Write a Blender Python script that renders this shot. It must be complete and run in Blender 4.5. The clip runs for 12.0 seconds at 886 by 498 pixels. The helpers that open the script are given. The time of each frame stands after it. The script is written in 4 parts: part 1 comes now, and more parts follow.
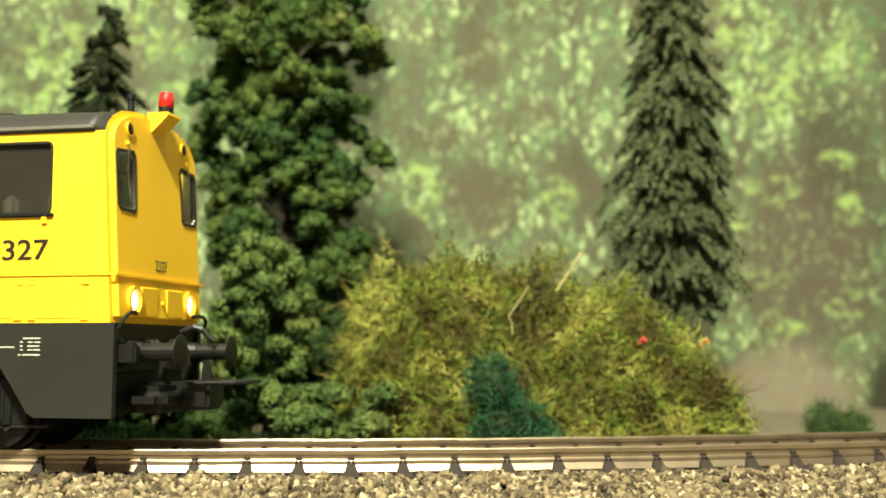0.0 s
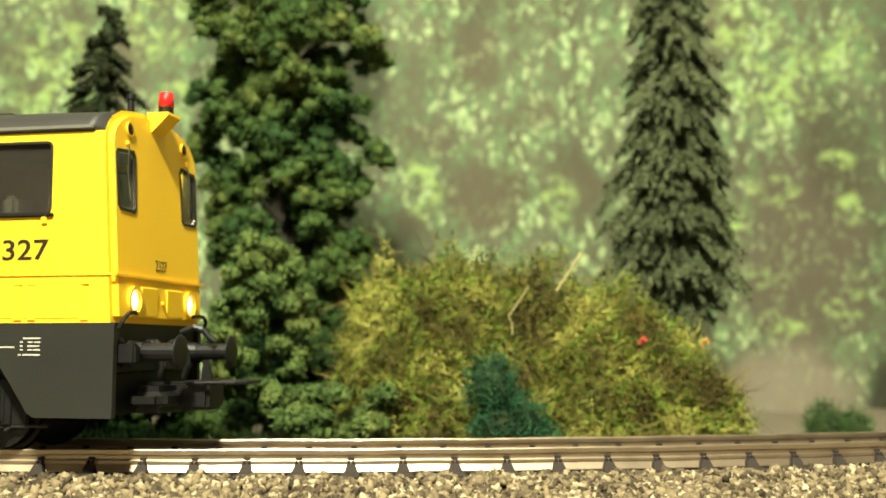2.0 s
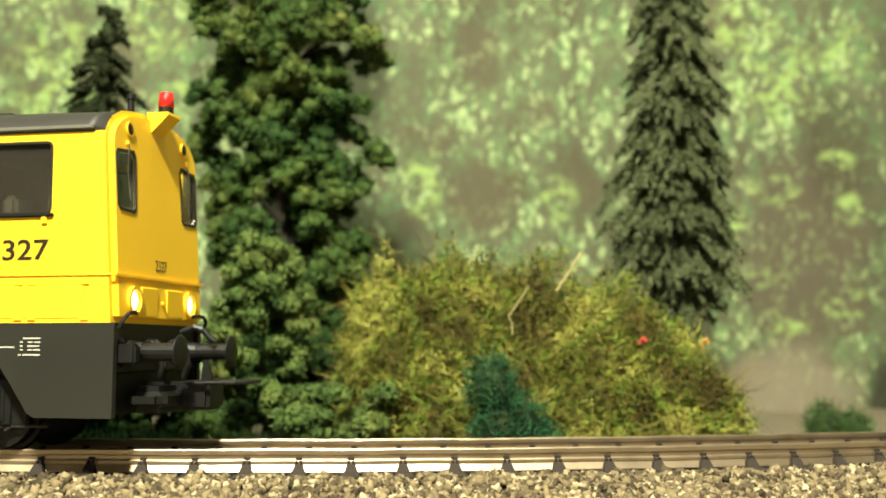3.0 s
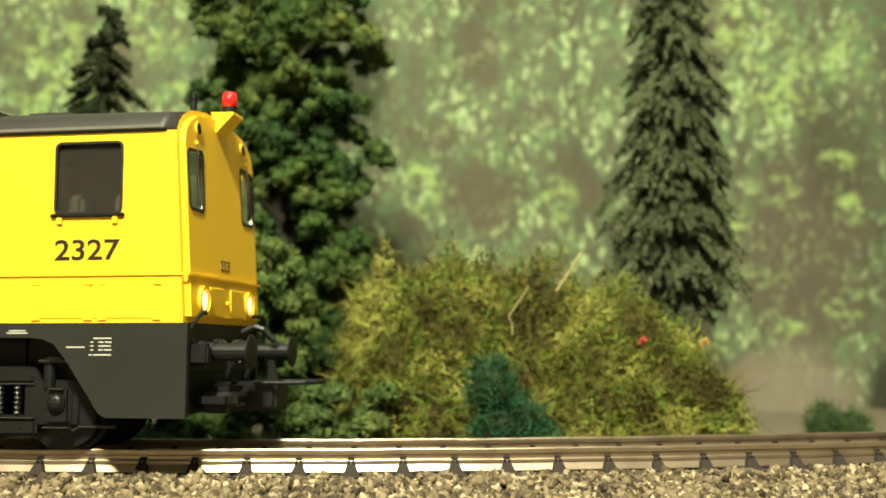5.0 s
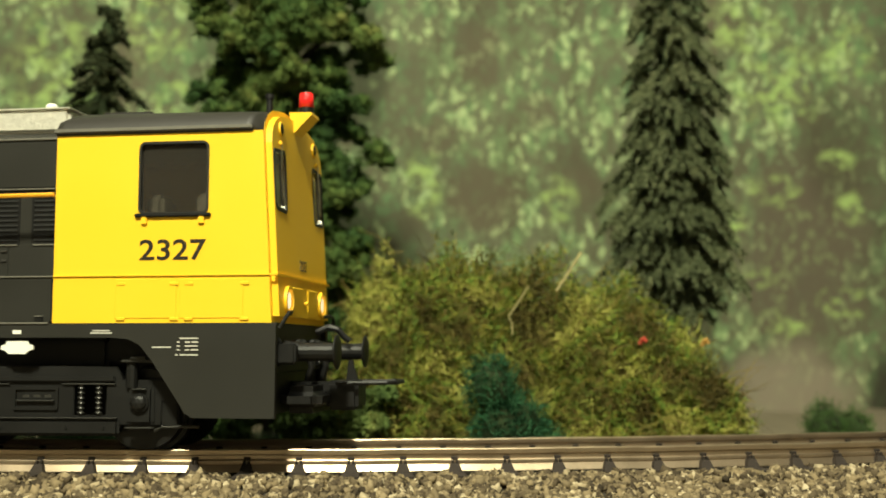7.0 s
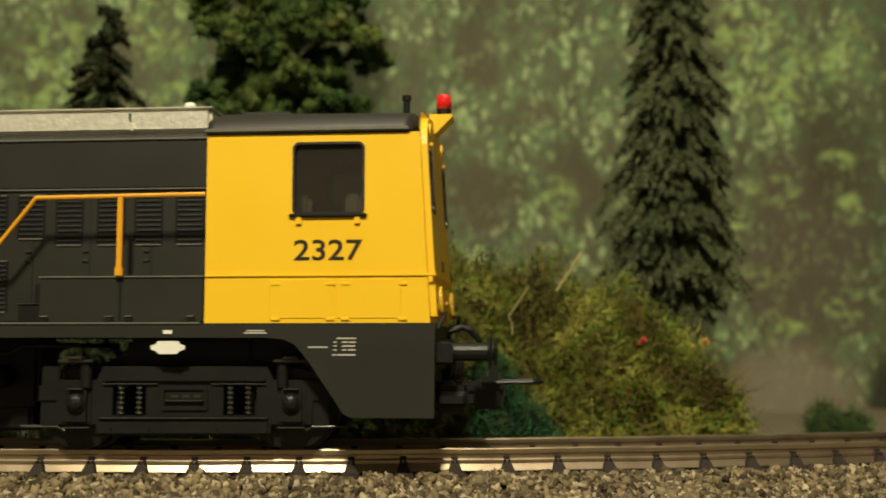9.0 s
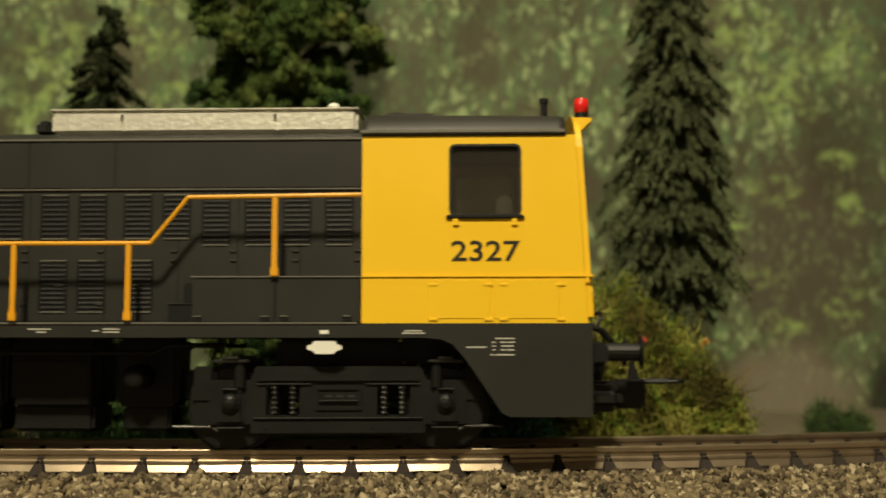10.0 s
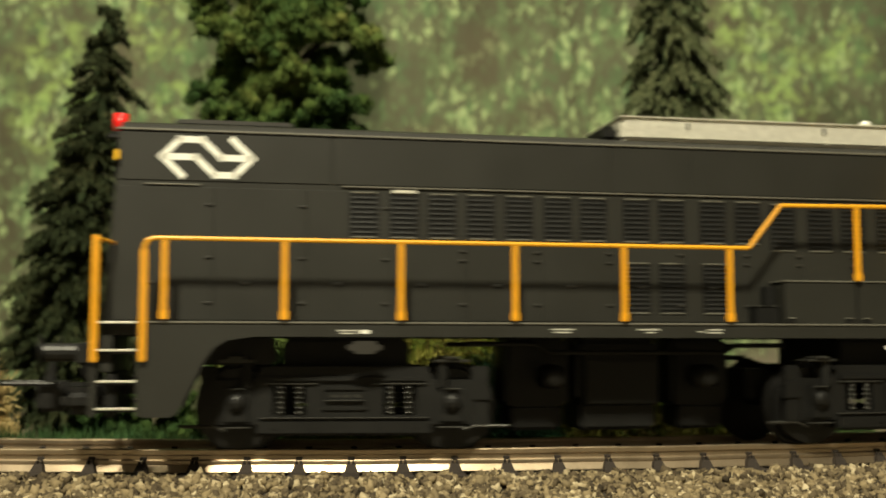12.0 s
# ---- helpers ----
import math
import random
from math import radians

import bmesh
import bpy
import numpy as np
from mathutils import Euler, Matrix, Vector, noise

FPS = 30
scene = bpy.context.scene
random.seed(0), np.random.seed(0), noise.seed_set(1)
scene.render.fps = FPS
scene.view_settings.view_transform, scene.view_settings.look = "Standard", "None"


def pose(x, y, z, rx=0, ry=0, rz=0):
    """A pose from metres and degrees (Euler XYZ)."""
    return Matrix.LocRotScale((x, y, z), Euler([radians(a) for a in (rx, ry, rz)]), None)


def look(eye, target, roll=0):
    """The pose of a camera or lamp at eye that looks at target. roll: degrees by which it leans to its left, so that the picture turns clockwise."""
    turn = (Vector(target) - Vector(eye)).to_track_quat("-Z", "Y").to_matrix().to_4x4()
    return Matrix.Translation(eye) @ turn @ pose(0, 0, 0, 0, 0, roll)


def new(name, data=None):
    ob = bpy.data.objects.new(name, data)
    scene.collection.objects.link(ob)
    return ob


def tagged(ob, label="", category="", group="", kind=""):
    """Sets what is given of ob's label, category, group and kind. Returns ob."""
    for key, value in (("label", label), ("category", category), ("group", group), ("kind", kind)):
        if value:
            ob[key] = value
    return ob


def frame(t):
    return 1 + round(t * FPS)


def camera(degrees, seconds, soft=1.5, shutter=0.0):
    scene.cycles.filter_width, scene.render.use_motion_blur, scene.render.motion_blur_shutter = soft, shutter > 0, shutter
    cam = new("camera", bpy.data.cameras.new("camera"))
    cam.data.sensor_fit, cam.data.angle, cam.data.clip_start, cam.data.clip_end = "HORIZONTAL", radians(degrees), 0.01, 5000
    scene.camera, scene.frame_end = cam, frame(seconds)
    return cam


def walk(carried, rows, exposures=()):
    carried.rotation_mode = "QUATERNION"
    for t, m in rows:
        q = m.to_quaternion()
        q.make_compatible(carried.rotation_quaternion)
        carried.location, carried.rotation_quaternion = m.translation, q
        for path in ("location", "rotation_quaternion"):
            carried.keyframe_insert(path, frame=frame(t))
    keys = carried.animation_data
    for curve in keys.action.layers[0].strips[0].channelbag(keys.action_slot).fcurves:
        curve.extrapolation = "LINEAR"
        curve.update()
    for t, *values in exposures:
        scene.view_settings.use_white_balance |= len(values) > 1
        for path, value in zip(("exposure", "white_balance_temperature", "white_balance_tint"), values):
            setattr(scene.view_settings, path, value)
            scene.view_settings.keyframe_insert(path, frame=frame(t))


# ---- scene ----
# An H0 model railway at its real size: the loco is about 16 cm long. Helpers below take millimetres.
MM = 0.001
RAIL_TOP = 8.0                      # rail head above the layout board
EYE_Z = RAIL_TOP + 13.6
CX, CY, R = -32.86, 523.05, 360.0   # centre and radius of the curved track
MID_R = 358.65                      # the body's reference point runs on this circle
LEAD = 65.4 - 74.3                  # loco origin ahead of that reference point

# ---------------------------------------------------------------- camera
cam = camera(42.82, 12.0, soft=1.75, shutter=0.5)
stand = pose(0, 0, EYE_Z * MM, 90 + 5.024, 0, 0)
walk(cam, [(0, stand), (12, stand)],
     exposures=[(0, 0.13, 6330, 2), (3.2, 0.13, 6330, 2), (5, -0.13, 6400, 1), (6, -0.36, 6400, 0), (7, -0.62, 6400, 1), (7.4, -0.73, 6450, 2), (8.8, -1.26, 6900, 7),
                (9.5, -1.5, 7100, 9), (10.5, -1.5, 7150, 10), (11.5, -1.08, 6800, 7), (12, -0.86, 6700, 6)])
cam.data.dof.use_dof, cam.data.dof.focus_distance, cam.data.dof.aperture_fstop = True, 0.145, 31.0

# ---------------------------------------------------------------- light
world = bpy.data.worlds.new("room_air")
scene.world = world
world.use_nodes = True
world.node_tree.nodes["Background"].inputs[0].default_value = (1.0, 0.95, 0.86, 1)
world.node_tree.nodes["Background"].inputs[1].default_value = 0.05


def area_lamp(name, eye, target, size, watts, colour):
    data = bpy.data.lights.new(name, "AREA")
    data.shape, data.size, data.energy, data.color = "DISK", size, watts, colour
    ob = new(name, data)
    ob.matrix_world = look(eye, target)
    return ob


area_lamp("work_lamp", (-0.055, -0.192, 0.408), (0, 0.17, 0.03), 0.055, 8.2, (1.0, 0.92, 0.68))
# no fixture known here: broad overhead fill added to soften the shadows
area_lamp("overhead_fill", (0.1, 0.05, 1.45), (0, 0.15, 0), 0.7, 12.5, (1.0, 0.93, 0.74))


# ---------------------------------------------------------------- materials
def node_material(name):
    m = bpy.data.materials.new(name)
    m.use_nodes = True
    return m, m.node_tree.nodes, m.node_tree.links, m.node_tree.nodes["Principled BSDF"]


def surface(name, colour, rough=0.5, metal=0.0, vary=0.1, scale=400.0, bump=0.1, fine=3000.0, dust=0.0, shine=0.5):
    """Painted or plain surface with wear at two scales; scales are per metre."""
    m, n, l, b = node_material(name)
    co = n.new("ShaderNodeTexCoord")
    big, small = n.new("ShaderNodeTexNoise"), n.new("ShaderNodeTexNoise")
    big.inputs["Scale"].default_value, small.inputs["Scale"].default_value = scale, fine
    big.inputs["Detail"].default_value, small.inputs["Detail"].default_value = 5, 3
    for t in (big, small):
        l.new(co.outputs["Object"], t.inputs["Vector"])
    mix = n.new("ShaderNodeMix")
    mix.data_type = "RGBA"
    lo = tuple(c * (1 - vary) for c in colour)
    hi = tuple(min(1, c * (1 + vary) + dust * 0.02) for c in colour)
    mix.inputs[6].default_value, mix.inputs[7].default_value = (*lo, 1), (*hi, 1)
    add = n.new("ShaderNodeMath")
    add.operation = "MULTIPLY_ADD"
    add.inputs[1].default_value, add.inputs[2].default_value = 0.4, 0.0
    l.new(small.outputs["Fac"], add.inputs[0])
    l.new(big.outputs["Fac"], add.inputs[2])
    l.new(add.outputs[0], mix.inputs[0])
    l.new(mix.outputs[2], b.inputs["Base Color"])
    ramp = n.new("ShaderNodeMapRange")
    ramp.inputs[3].default_value, ramp.inputs[4].default_value = max(0.02, rough - 0.08), min(1, rough + 0.08)
    l.new(big.outputs["Fac"], ramp.inputs[0])
    l.new(ramp.outputs[0], b.inputs["Roughness"])
    b.inputs["Metallic"].default_value = metal
    b.inputs["Specular IOR Level"].default_value = shine
    if bump:
        bp = n.new("ShaderNodeBump")
        bp.inputs["Strength"].default_value, bp.inputs["Distance"].default_value = bump, 0.0001
        l.new(small.outputs["Fac"], bp.inputs["Height"])
        l.new(bp.outputs[0], b.inputs["Normal"])
    return m


def island_mix(name, stops, rough=0.8, own=0.5, scale=60.0, low=0.3):
    """Colour picked per loose piece from a ramp, shifted slowly over the thing."""
    m, n, l, b = node_material(name)
    geo, co = n.new("ShaderNodeNewGeometry"), n.new("ShaderNodeTexCoord")
    noi, ramp, mix = n.new("ShaderNodeTexNoise"), n.new("ShaderNodeValToRGB"), n.new("ShaderNodeMath")
    noi.inputs["Scale"].default_value, noi.inputs["Detail"].default_value = scale, 3
    l.new(co.outputs["Object"], noi.inputs["Vector"])
    far = n.new("ShaderNodeMapRange")
    far.inputs[1].default_value, far.inputs[2].default_value = low, 1 - low
    l.new(noi.outputs["Fac"], far.inputs[0])
    mix.operation = "MULTIPLY_ADD"
    mix.inputs[1].default_value = own
    half = n.new("ShaderNodeMath")
    half.operation = "MULTIPLY"
    half.inputs[1].default_value = 1 - own
    l.new(far.outputs[0], half.inputs[0])
    l.new(geo.outputs["Random Per Island"], mix.inputs[0])
    l.new(half.outputs[0], mix.inputs[2])
    l.new(mix.outputs[0], ramp.inputs[0])
    e = ramp.color_ramp.elements
    for i, (p, c) in enumerate(stops):
        s = e[i] if i < 2 else e.new(p)
        s.position, s.color = p, (*c, 1)
    l.new(ramp.outputs[0], b.inputs["Base Color"])
    b.inputs["Roughness"].default_value = rough
    b.inputs["Specular IOR Level"].default_value = 0.25
    return m


def glass(name, colour, rough=0.02):
    m, n, l, b = node_material(name)
    b.inputs["Base Color"].default_value = (*colour, 1)
    b.inputs["Transmission Weight"].default_value = 1.0
    b.inputs["Roughness"].default_value = rough
    b.inputs["IOR"].default_value = 1.45
    return m


def glowing(name, colour, glow, strength):
    m, n, l, b = node_material(name)
    b.inputs["Base Color"].default_value = (*colour, 1)
    b.inputs["Emission Color"].default_value = (*glow, 1)
    b.inputs["Emission Strength"].default_value = strength
    b.inputs["Roughness"].default_value = 0.2
    return m


YELLOW = surface("yellow_lacquer", (0.93, 0.57, 0.024), 0.42, 0, 0.03, 90, 0.05, 6000)
ORANGE = surface("handrail_yellow", (0.78, 0.36, 0.015), 0.45, 0, 0.08, 300, 0.05, 6000)
GREY = surface("dark_grey_lacquer", (0.0172, 0.0169, 0.0140), 0.5, 0, 0.12, 120, 0.06, 6000, 0.1, 0.4)
ROOF = surface("roof_grey", (0.024, 0.022, 0.019), 0.5, 0, 0.15, 150, 0.08, 5000, 0.1)
BLACK = surface("black_plastic", (0.0062, 0.0062, 0.006), 0.5, 0, 0.2, 300, 0.1, 5000, 0.1, 0.3)
GLOSSY = surface("moulded_black_plastic", (0.0052, 0.0051, 0.005), 0.46, 0, 0.2, 300, 0.1, 5000, 0.1, 0.36)
SILVER = surface("silver_paint", (0.70, 0.68, 0.60), 0.36, 0.4, 0.22, 900, 1.0, 1700)
RED = surface("red_lens", (0.75, 0.02, 0.02), 0.15, 0, 0.05, 300, 0)
WHITE = surface("white_print", (0.85, 0.84, 0.78), 0.5, 0, 0.04, 300, 0)
LETTER = surface("small_white_lettering", (0.48, 0.47, 0.42), 0.5, 0, 0.3, 2500, 0)
PRINT = surface("dark_print", (0.016, 0.011, 0.006), 0.5, 0, 0.05, 300, 0)
STEEL = surface("wheel_steel", (0.006, 0.0056, 0.0052), 0.4, 0.2, 0.2, 500, 0.1)
RAIL = surface("rail_metal", (0.44, 0.35, 0.25), 0.35, 0.9, 0.3, 250, 0.12, 2500)
SLEEPER = surface("sleeper_plastic", (0.030, 0.023, 0.019), 0.8, 0, 0.3, 500, 0.3, 3000, 0.3, 0.2)
# Paler grey for upper edges: the overhead light's highlight put into the colour.
EDGE_HIGHLIGHT = surface("edge_highlight_grey", (0.14, 0.135, 0.115), 0.4, 0, 0.25, 300, 0.05)
# Spring wire, also pale strips and pads where highlights are put into colour.
COIL_GLINT = surface("spring_and_glint_grey", (0.050, 0.049, 0.045), 0.34, 0.4, 0.2, 500, 0)
RUBBER = surface("window_rubber", (0.010, 0.009, 0.007), 0.55, 0, 0.1, 400, 0)
CHROME = surface("polished_ring", (0.75, 0.72, 0.6), 0.2, 1.0, 0.05, 400, 0)
PANE = glass("tinted_pane", (0.36, 0.33, 0.28), 0.14)
# slightly opaque: a grey veil for the room's reflection, put into the colour
PANE.node_tree.nodes["Principled BSDF"].inputs["Transmission Weight"].default_value = 0.96
CLEAR = glass("clear_pane", (0.8, 0.82, 0.78))
SEAT = surface("cab_interior", (0.075, 0.075, 0.06), 0.7, 0, 0.2, 300, 0.1)
LAMP_ON = glowing("lit_headlight", (0.9, 0.85, 0.7), (1.0, 0.80, 0.50), 1.6)
LAMP_OFF = surface("unlit_lens", (0.016, 0.010, 0.008), 0.4, 0, 0.1, 400, 0, 3000, 0, 0.3)
STONE = island_mix("ballast_stone", [(0.0, (0.020, 0.015, 0.009)), (0.22, (0.070, 0.052, 0.031)), (0.5, (0.155, 0.120, 0.070)), (0.78, (0.245, 0.190, 0.108)), (1.0, (0.54, 0.46, 0.31))], 0.85, 0.85, 200)
BED = surface("ballast_bed", (0.03, 0.024, 0.017), 0.95, 0, 0.4, 900, 0.6, 2500)
TURF = surface("scatter_ground", (0.12, 0.10, 0.064), 0.95, 0, 0.5, 120, 0.7, 1500)
GRASS = island_mix("grass_fibre", [(0.0, (0.010, 0.036, 0.011)), (0.5, (0.025, 0.070, 0.021)), (1.0, (0.062, 0.115, 0.036))], 0.8)
FOAM = island_mix("foam_leaf", [(0.0, (0.017, 0.034, 0.010)), (0.3, (0.030, 0.066, 0.017)), (0.55, (0.053, 0.092, 0.021)), (0.8, (0.088, 0.122, 0.029)), (1.0, (0.145, 0.158, 0.042))], 0.95, 0.3, 62, 0.34)
FOAM_LIGHT = island_mix("light_foam_leaf", [(0.0, (0.048, 0.086, 0.024)), (0.45, (0.084, 0.128, 0.033)), (0.8, (0.130, 0.168, 0.044)), (1.0, (0.205, 0.205, 0.06))], 0.95, 0.25, 90, 0.34)
NEEDLE = island_mix("spruce_flock", [(0.0, (0.034, 0.046, 0.021)), (0.4, (0.080, 0.098, 0.046)), (0.75, (0.155, 0.175, 0.086)), (1.0, (0.27, 0.28, 0.15))], 0.9, 0.65)
NEEDLE_DARK = island_mix("dark_spruce_flock", [(0.0, (0.016, 0.024, 0.010)), (0.5, (0.036, 0.049, 0.020)), (1.0, (0.095, 0.095, 0.042))], 0.9, 0.6)
MOSS = island_mix("dried_moss", [(0.0, (0.036, 0.034, 0.009)), (0.18, (0.095, 0.074, 0.016)), (0.36, (0.080, 0.118, 0.020)), (0.5, (0.20, 0.17, 0.025)), (0.64, (0.10, 0.195, 0.030)), (0.8, (0.27, 0.29, 0.045)), (1.0, (0.40, 0.38, 0.10))], 0.9, 0.16, 105, 0.385)
MOSS_DARK = island_mix("brown_moss", [(0.0, (0.07, 0.055, 0.014)), (0.5, (0.15, 0.11, 0.03)), (1.0, (0.30, 0.25, 0.07))], 0.9)
TEAL = island_mix("sea_green_fibre", [(0.0, (0.006, 0.026, 0.010)), (0.45, (0.016, 0.064, 0.024)), (0.8, (0.034, 0.115, 0.045)), (1.0, (0.075, 0.18, 0.075))], 0.85, 0.35, 140)
BUSHGREEN = island_mix("green_flock", [(0.0, (0.028, 0.058, 0.014)), (0.6, (0.052, 0.105, 0.026)), (1.0, (0.10, 0.155, 0.042))], 0.85)
STRAW = island_mix("pale_lichen", [(0.0, (0.22, 0.16, 0.07)), (0.5, (0.42, 0.32, 0.14)), (1.0, (0.62, 0.50, 0.25))], 0.85)
TWIG = surface("pale_stalk", (0.32, 0.28, 0.12), 0.7, 0, 0.2, 500, 0.1)
BARK = surface("bark", (0.022, 0.019, 0.012), 0.9, 0, 0.4, 400, 0.6)
# Dark filler green: the shade inside crowns and bushes, put into the colour.
SHADE_CORE = surface("shade_core", (0.016, 0.028, 0.007), 1.0, 0, 0.4, 200, 0.5)
MOSS_CORE = surface("moss_core", (0.11, 0.10, 0.02), 1.0, 0, 0.5, 200, 0.5)
BERRY = surface("red_berry", (0.42, 0.045, 0.02), 0.6, 0, 0.1, 400, 0)
BERRY_ORANGE = surface("orange_berry", (0.42, 0.22, 0.04), 0.6, 0, 0.1, 400, 0)
PLASTER = surface("room_plaster", (0.74, 0.71, 0.64), 0.9, 0, 0.06, 2, 0.1, 60)
BOARDS = surface("room_floor", (0.30, 0.22, 0.15), 0.6, 0, 0.2, 3, 0.1, 60)


def forest_print():
    """The printed forest of the backdrop: hazy foliage, leaf clusters, a pale track, dark stems and the tall tree's
    painted shade (metres on the sheet).
    """
    m, n, l, b = node_material("forest_print")
    co = n.new("ShaderNodeTexCoord")
    sep = n.new("ShaderNodeSeparateXYZ")
    l.new(co.outputs["Object"], sep.inputs[0])

    def noise_at(scale, detail, stretch=(1, 1, 1), rough=0.55):
        mp, t = n.new("ShaderNodeMapping"), n.new("ShaderNodeTexNoise")
        mp.inputs["Scale"].default_value = stretch
        t.inputs["Scale"].default_value, t.inputs["Detail"].default_value, t.inputs["Roughness"].default_value = scale, detail, rough
        l.new(co.outputs["Object"], mp.inputs[0])
        l.new(mp.outputs[0], t.inputs["Vector"])
        return t.outputs["Fac"]

    def span(v, a, z, lo=0.0, hi=1.0):
        r = n.new("ShaderNodeMapRange")
        r.interpolation_type = "SMOOTHSTEP"
        for i, x in enumerate((a, z, lo, hi)):
            r.inputs[i + 1].default_value = x
        l.new(v, r.inputs[0])
        return r.outputs[0]

    def calc(op, a, c):
        r = n.new("ShaderNodeMath")
        r.operation = op
        for i, x in enumerate((a, c)):
            if isinstance(x, (int, float)):
                r.inputs[i].default_value = x
            else:
                l.new(x, r.inputs[i])
        return r.outputs[0]

    def blend(f, a, c):
        r = n.new("ShaderNodeMix")
        r.data_type = "RGBA"
        for i, x in ((0, f), (6, a), (7, c)):
            if isinstance(x, tuple):
                r.inputs[i].default_value = (*x, 1)
            else:
                l.new(x, r.inputs[i])
        return r.outputs[2]

    def spot(x, z, rx, rz):
        dx = calc("DIVIDE", calc("SUBTRACT", sep.outputs[0], x), rx)
        dz = calc("DIVIDE", calc("SUBTRACT", sep.outputs[2], z), rz)
        d = calc("ADD", calc("MULTIPLY", dx, dx), calc("MULTIPLY", dz, dz))
        return span(calc("ADD", d, calc("MULTIPLY", noise_at(90, 3), 0.8)), 0.5, 1.5, 1.0, 0.0)

    def dabs(scale, stretch, near, far):
        """Round leaf dabs, nudged out of their grid."""
        mp, t, w = n.new("ShaderNodeMapping"), n.new("ShaderNodeTexVoronoi"), n.new("ShaderNodeTexNoise")
        mp.inputs["Scale"].default_value = stretch
        w.inputs["Scale"].default_value, w.inputs["Detail"].default_value = scale * 1.3, 2
        l.new(co.outputs["Object"], mp.inputs[0])
        l.new(mp.outputs[0], w.inputs["Vector"])
        shift = n.new("ShaderNodeVectorMath")
        shift.operation = "MULTIPLY_ADD"
        shift.inputs[1].default_value = (1.6 / scale,) * 3
        l.new(w.outputs["Color"], shift.inputs[0])
        l.new(mp.outputs[0], shift.inputs[2])
        t.inputs["Scale"].default_value = scale
        l.new(shift.outputs[0], t.inputs["Vector"])
        return span(t.outputs["Distance"], near, far, 1.0, 0.0)

    fine, mid, wide = noise_at(370, 2, (1, 1, 0.7), 0.6), noise_at(140, 3, (1, 1, 0.75)), noise_at(42, 3, (1, 1, 0.6))
    streak = noise_at(75, 2, (1, 1, 0.18))
    small, large = dabs(420, (1, 1, 0.62), 0.15, 0.6), dabs(190, (1, 1, 0.65), 0.2, 0.62)
    cover = span(calc("ADD", calc("MULTIPLY", wide, 0.6), calc("MULTIPLY", mid, 0.45)), 0.37, 0.56)
    haze = blend(span(wide, 0.34, 0.66), (0.096, 0.089, 0.056), (0.145, 0.142, 0.092))
    haze = blend(calc("MULTIPLY", span(streak, 0.52, 0.70), 0.6), haze, (0.085, 0.073, 0.046))
    light = blend(span(noise_at(60, 2), 0.38, 0.62), (0.112, 0.202, 0.092), (0.188, 0.298, 0.132))
    speck = noise_at(620, 3, (1, 1, 0.6), 0.7)
    leaf = calc("MULTIPLY", cover, span(calc("ADD", calc("MULTIPLY", calc("ADD", small, large), 0.3), calc("ADD", speck, calc("MULTIPLY", fine, 0.6))), 0.75, 1.3, 0.1, 1.0))
    tone = blend(leaf, haze, light)
    tone = blend(calc("MULTIPLY", calc("MULTIPLY", span(calc("ADD", calc("MULTIPLY", small, 0.5), speck), 0.5, 0.95), span(calc("ADD", calc("MULTIPLY", mid, 0.6), calc("MULTIPLY", fine, 0.4)), 0.47, 0.58)), cover), tone, (0.46, 0.58, 0.29))
    # veil of mist in the middle
    tone = blend(calc("MULTIPLY", spot(0.012, 0.085, 0.060, 0.085), 0.08), tone, (0.175, 0.180, 0.115))
    # bare brown gaps between the crowns
    for x, z, rx, rz, k in ((0.012, 0.108, 0.008, 0.014, 0.7), (0.028, 0.092, 0.010, 0.007, 0.5), (-0.004, 0.084, 0.012, 0.008, 0.6), (0.012, 0.066, 0.014, 0.013, 0.85), (0.040, 0.070, 0.010, 0.006, 0.5), (0.082, 0.120, 0.006, 0.016, 0.5), (-0.095, 0.106, 0.008, 0.02, 0.7)):
        tone = blend(calc("MULTIPLY", spot(x, z, rx, rz), k), tone, (0.120, 0.103, 0.068))
    # soft shadow beside the tall tree, painted dark into the print
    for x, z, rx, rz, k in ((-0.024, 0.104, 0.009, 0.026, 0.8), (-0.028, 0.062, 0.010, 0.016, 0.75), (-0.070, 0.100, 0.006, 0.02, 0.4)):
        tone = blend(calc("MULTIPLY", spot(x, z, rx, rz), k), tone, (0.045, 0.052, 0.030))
    # brown clearing and the pale track
    tone = blend(calc("MULTIPLY", spot(0.106, 0.048, 0.026, 0.040), 0.9), tone, blend(calc("MULTIPLY", small, span(mid, 0.48, 0.6)), (0.114, 0.097, 0.070), (0.17, 0.19, 0.095)))
    tone = blend(calc("MULTIPLY", spot(0.118, 0.080, 0.013, 0.022), 0.75), tone, (0.070, 0.062, 0.040))
    tone = blend(calc("MULTIPLY", spot(0.102, 0.006, 0.024, 0.020), 0.9), tone, (0.255, 0.218, 0.165))
    # near leaves in brighter light
    tuft = noise_at(210, 3, (0.8, 1, 1.25), 0.65)
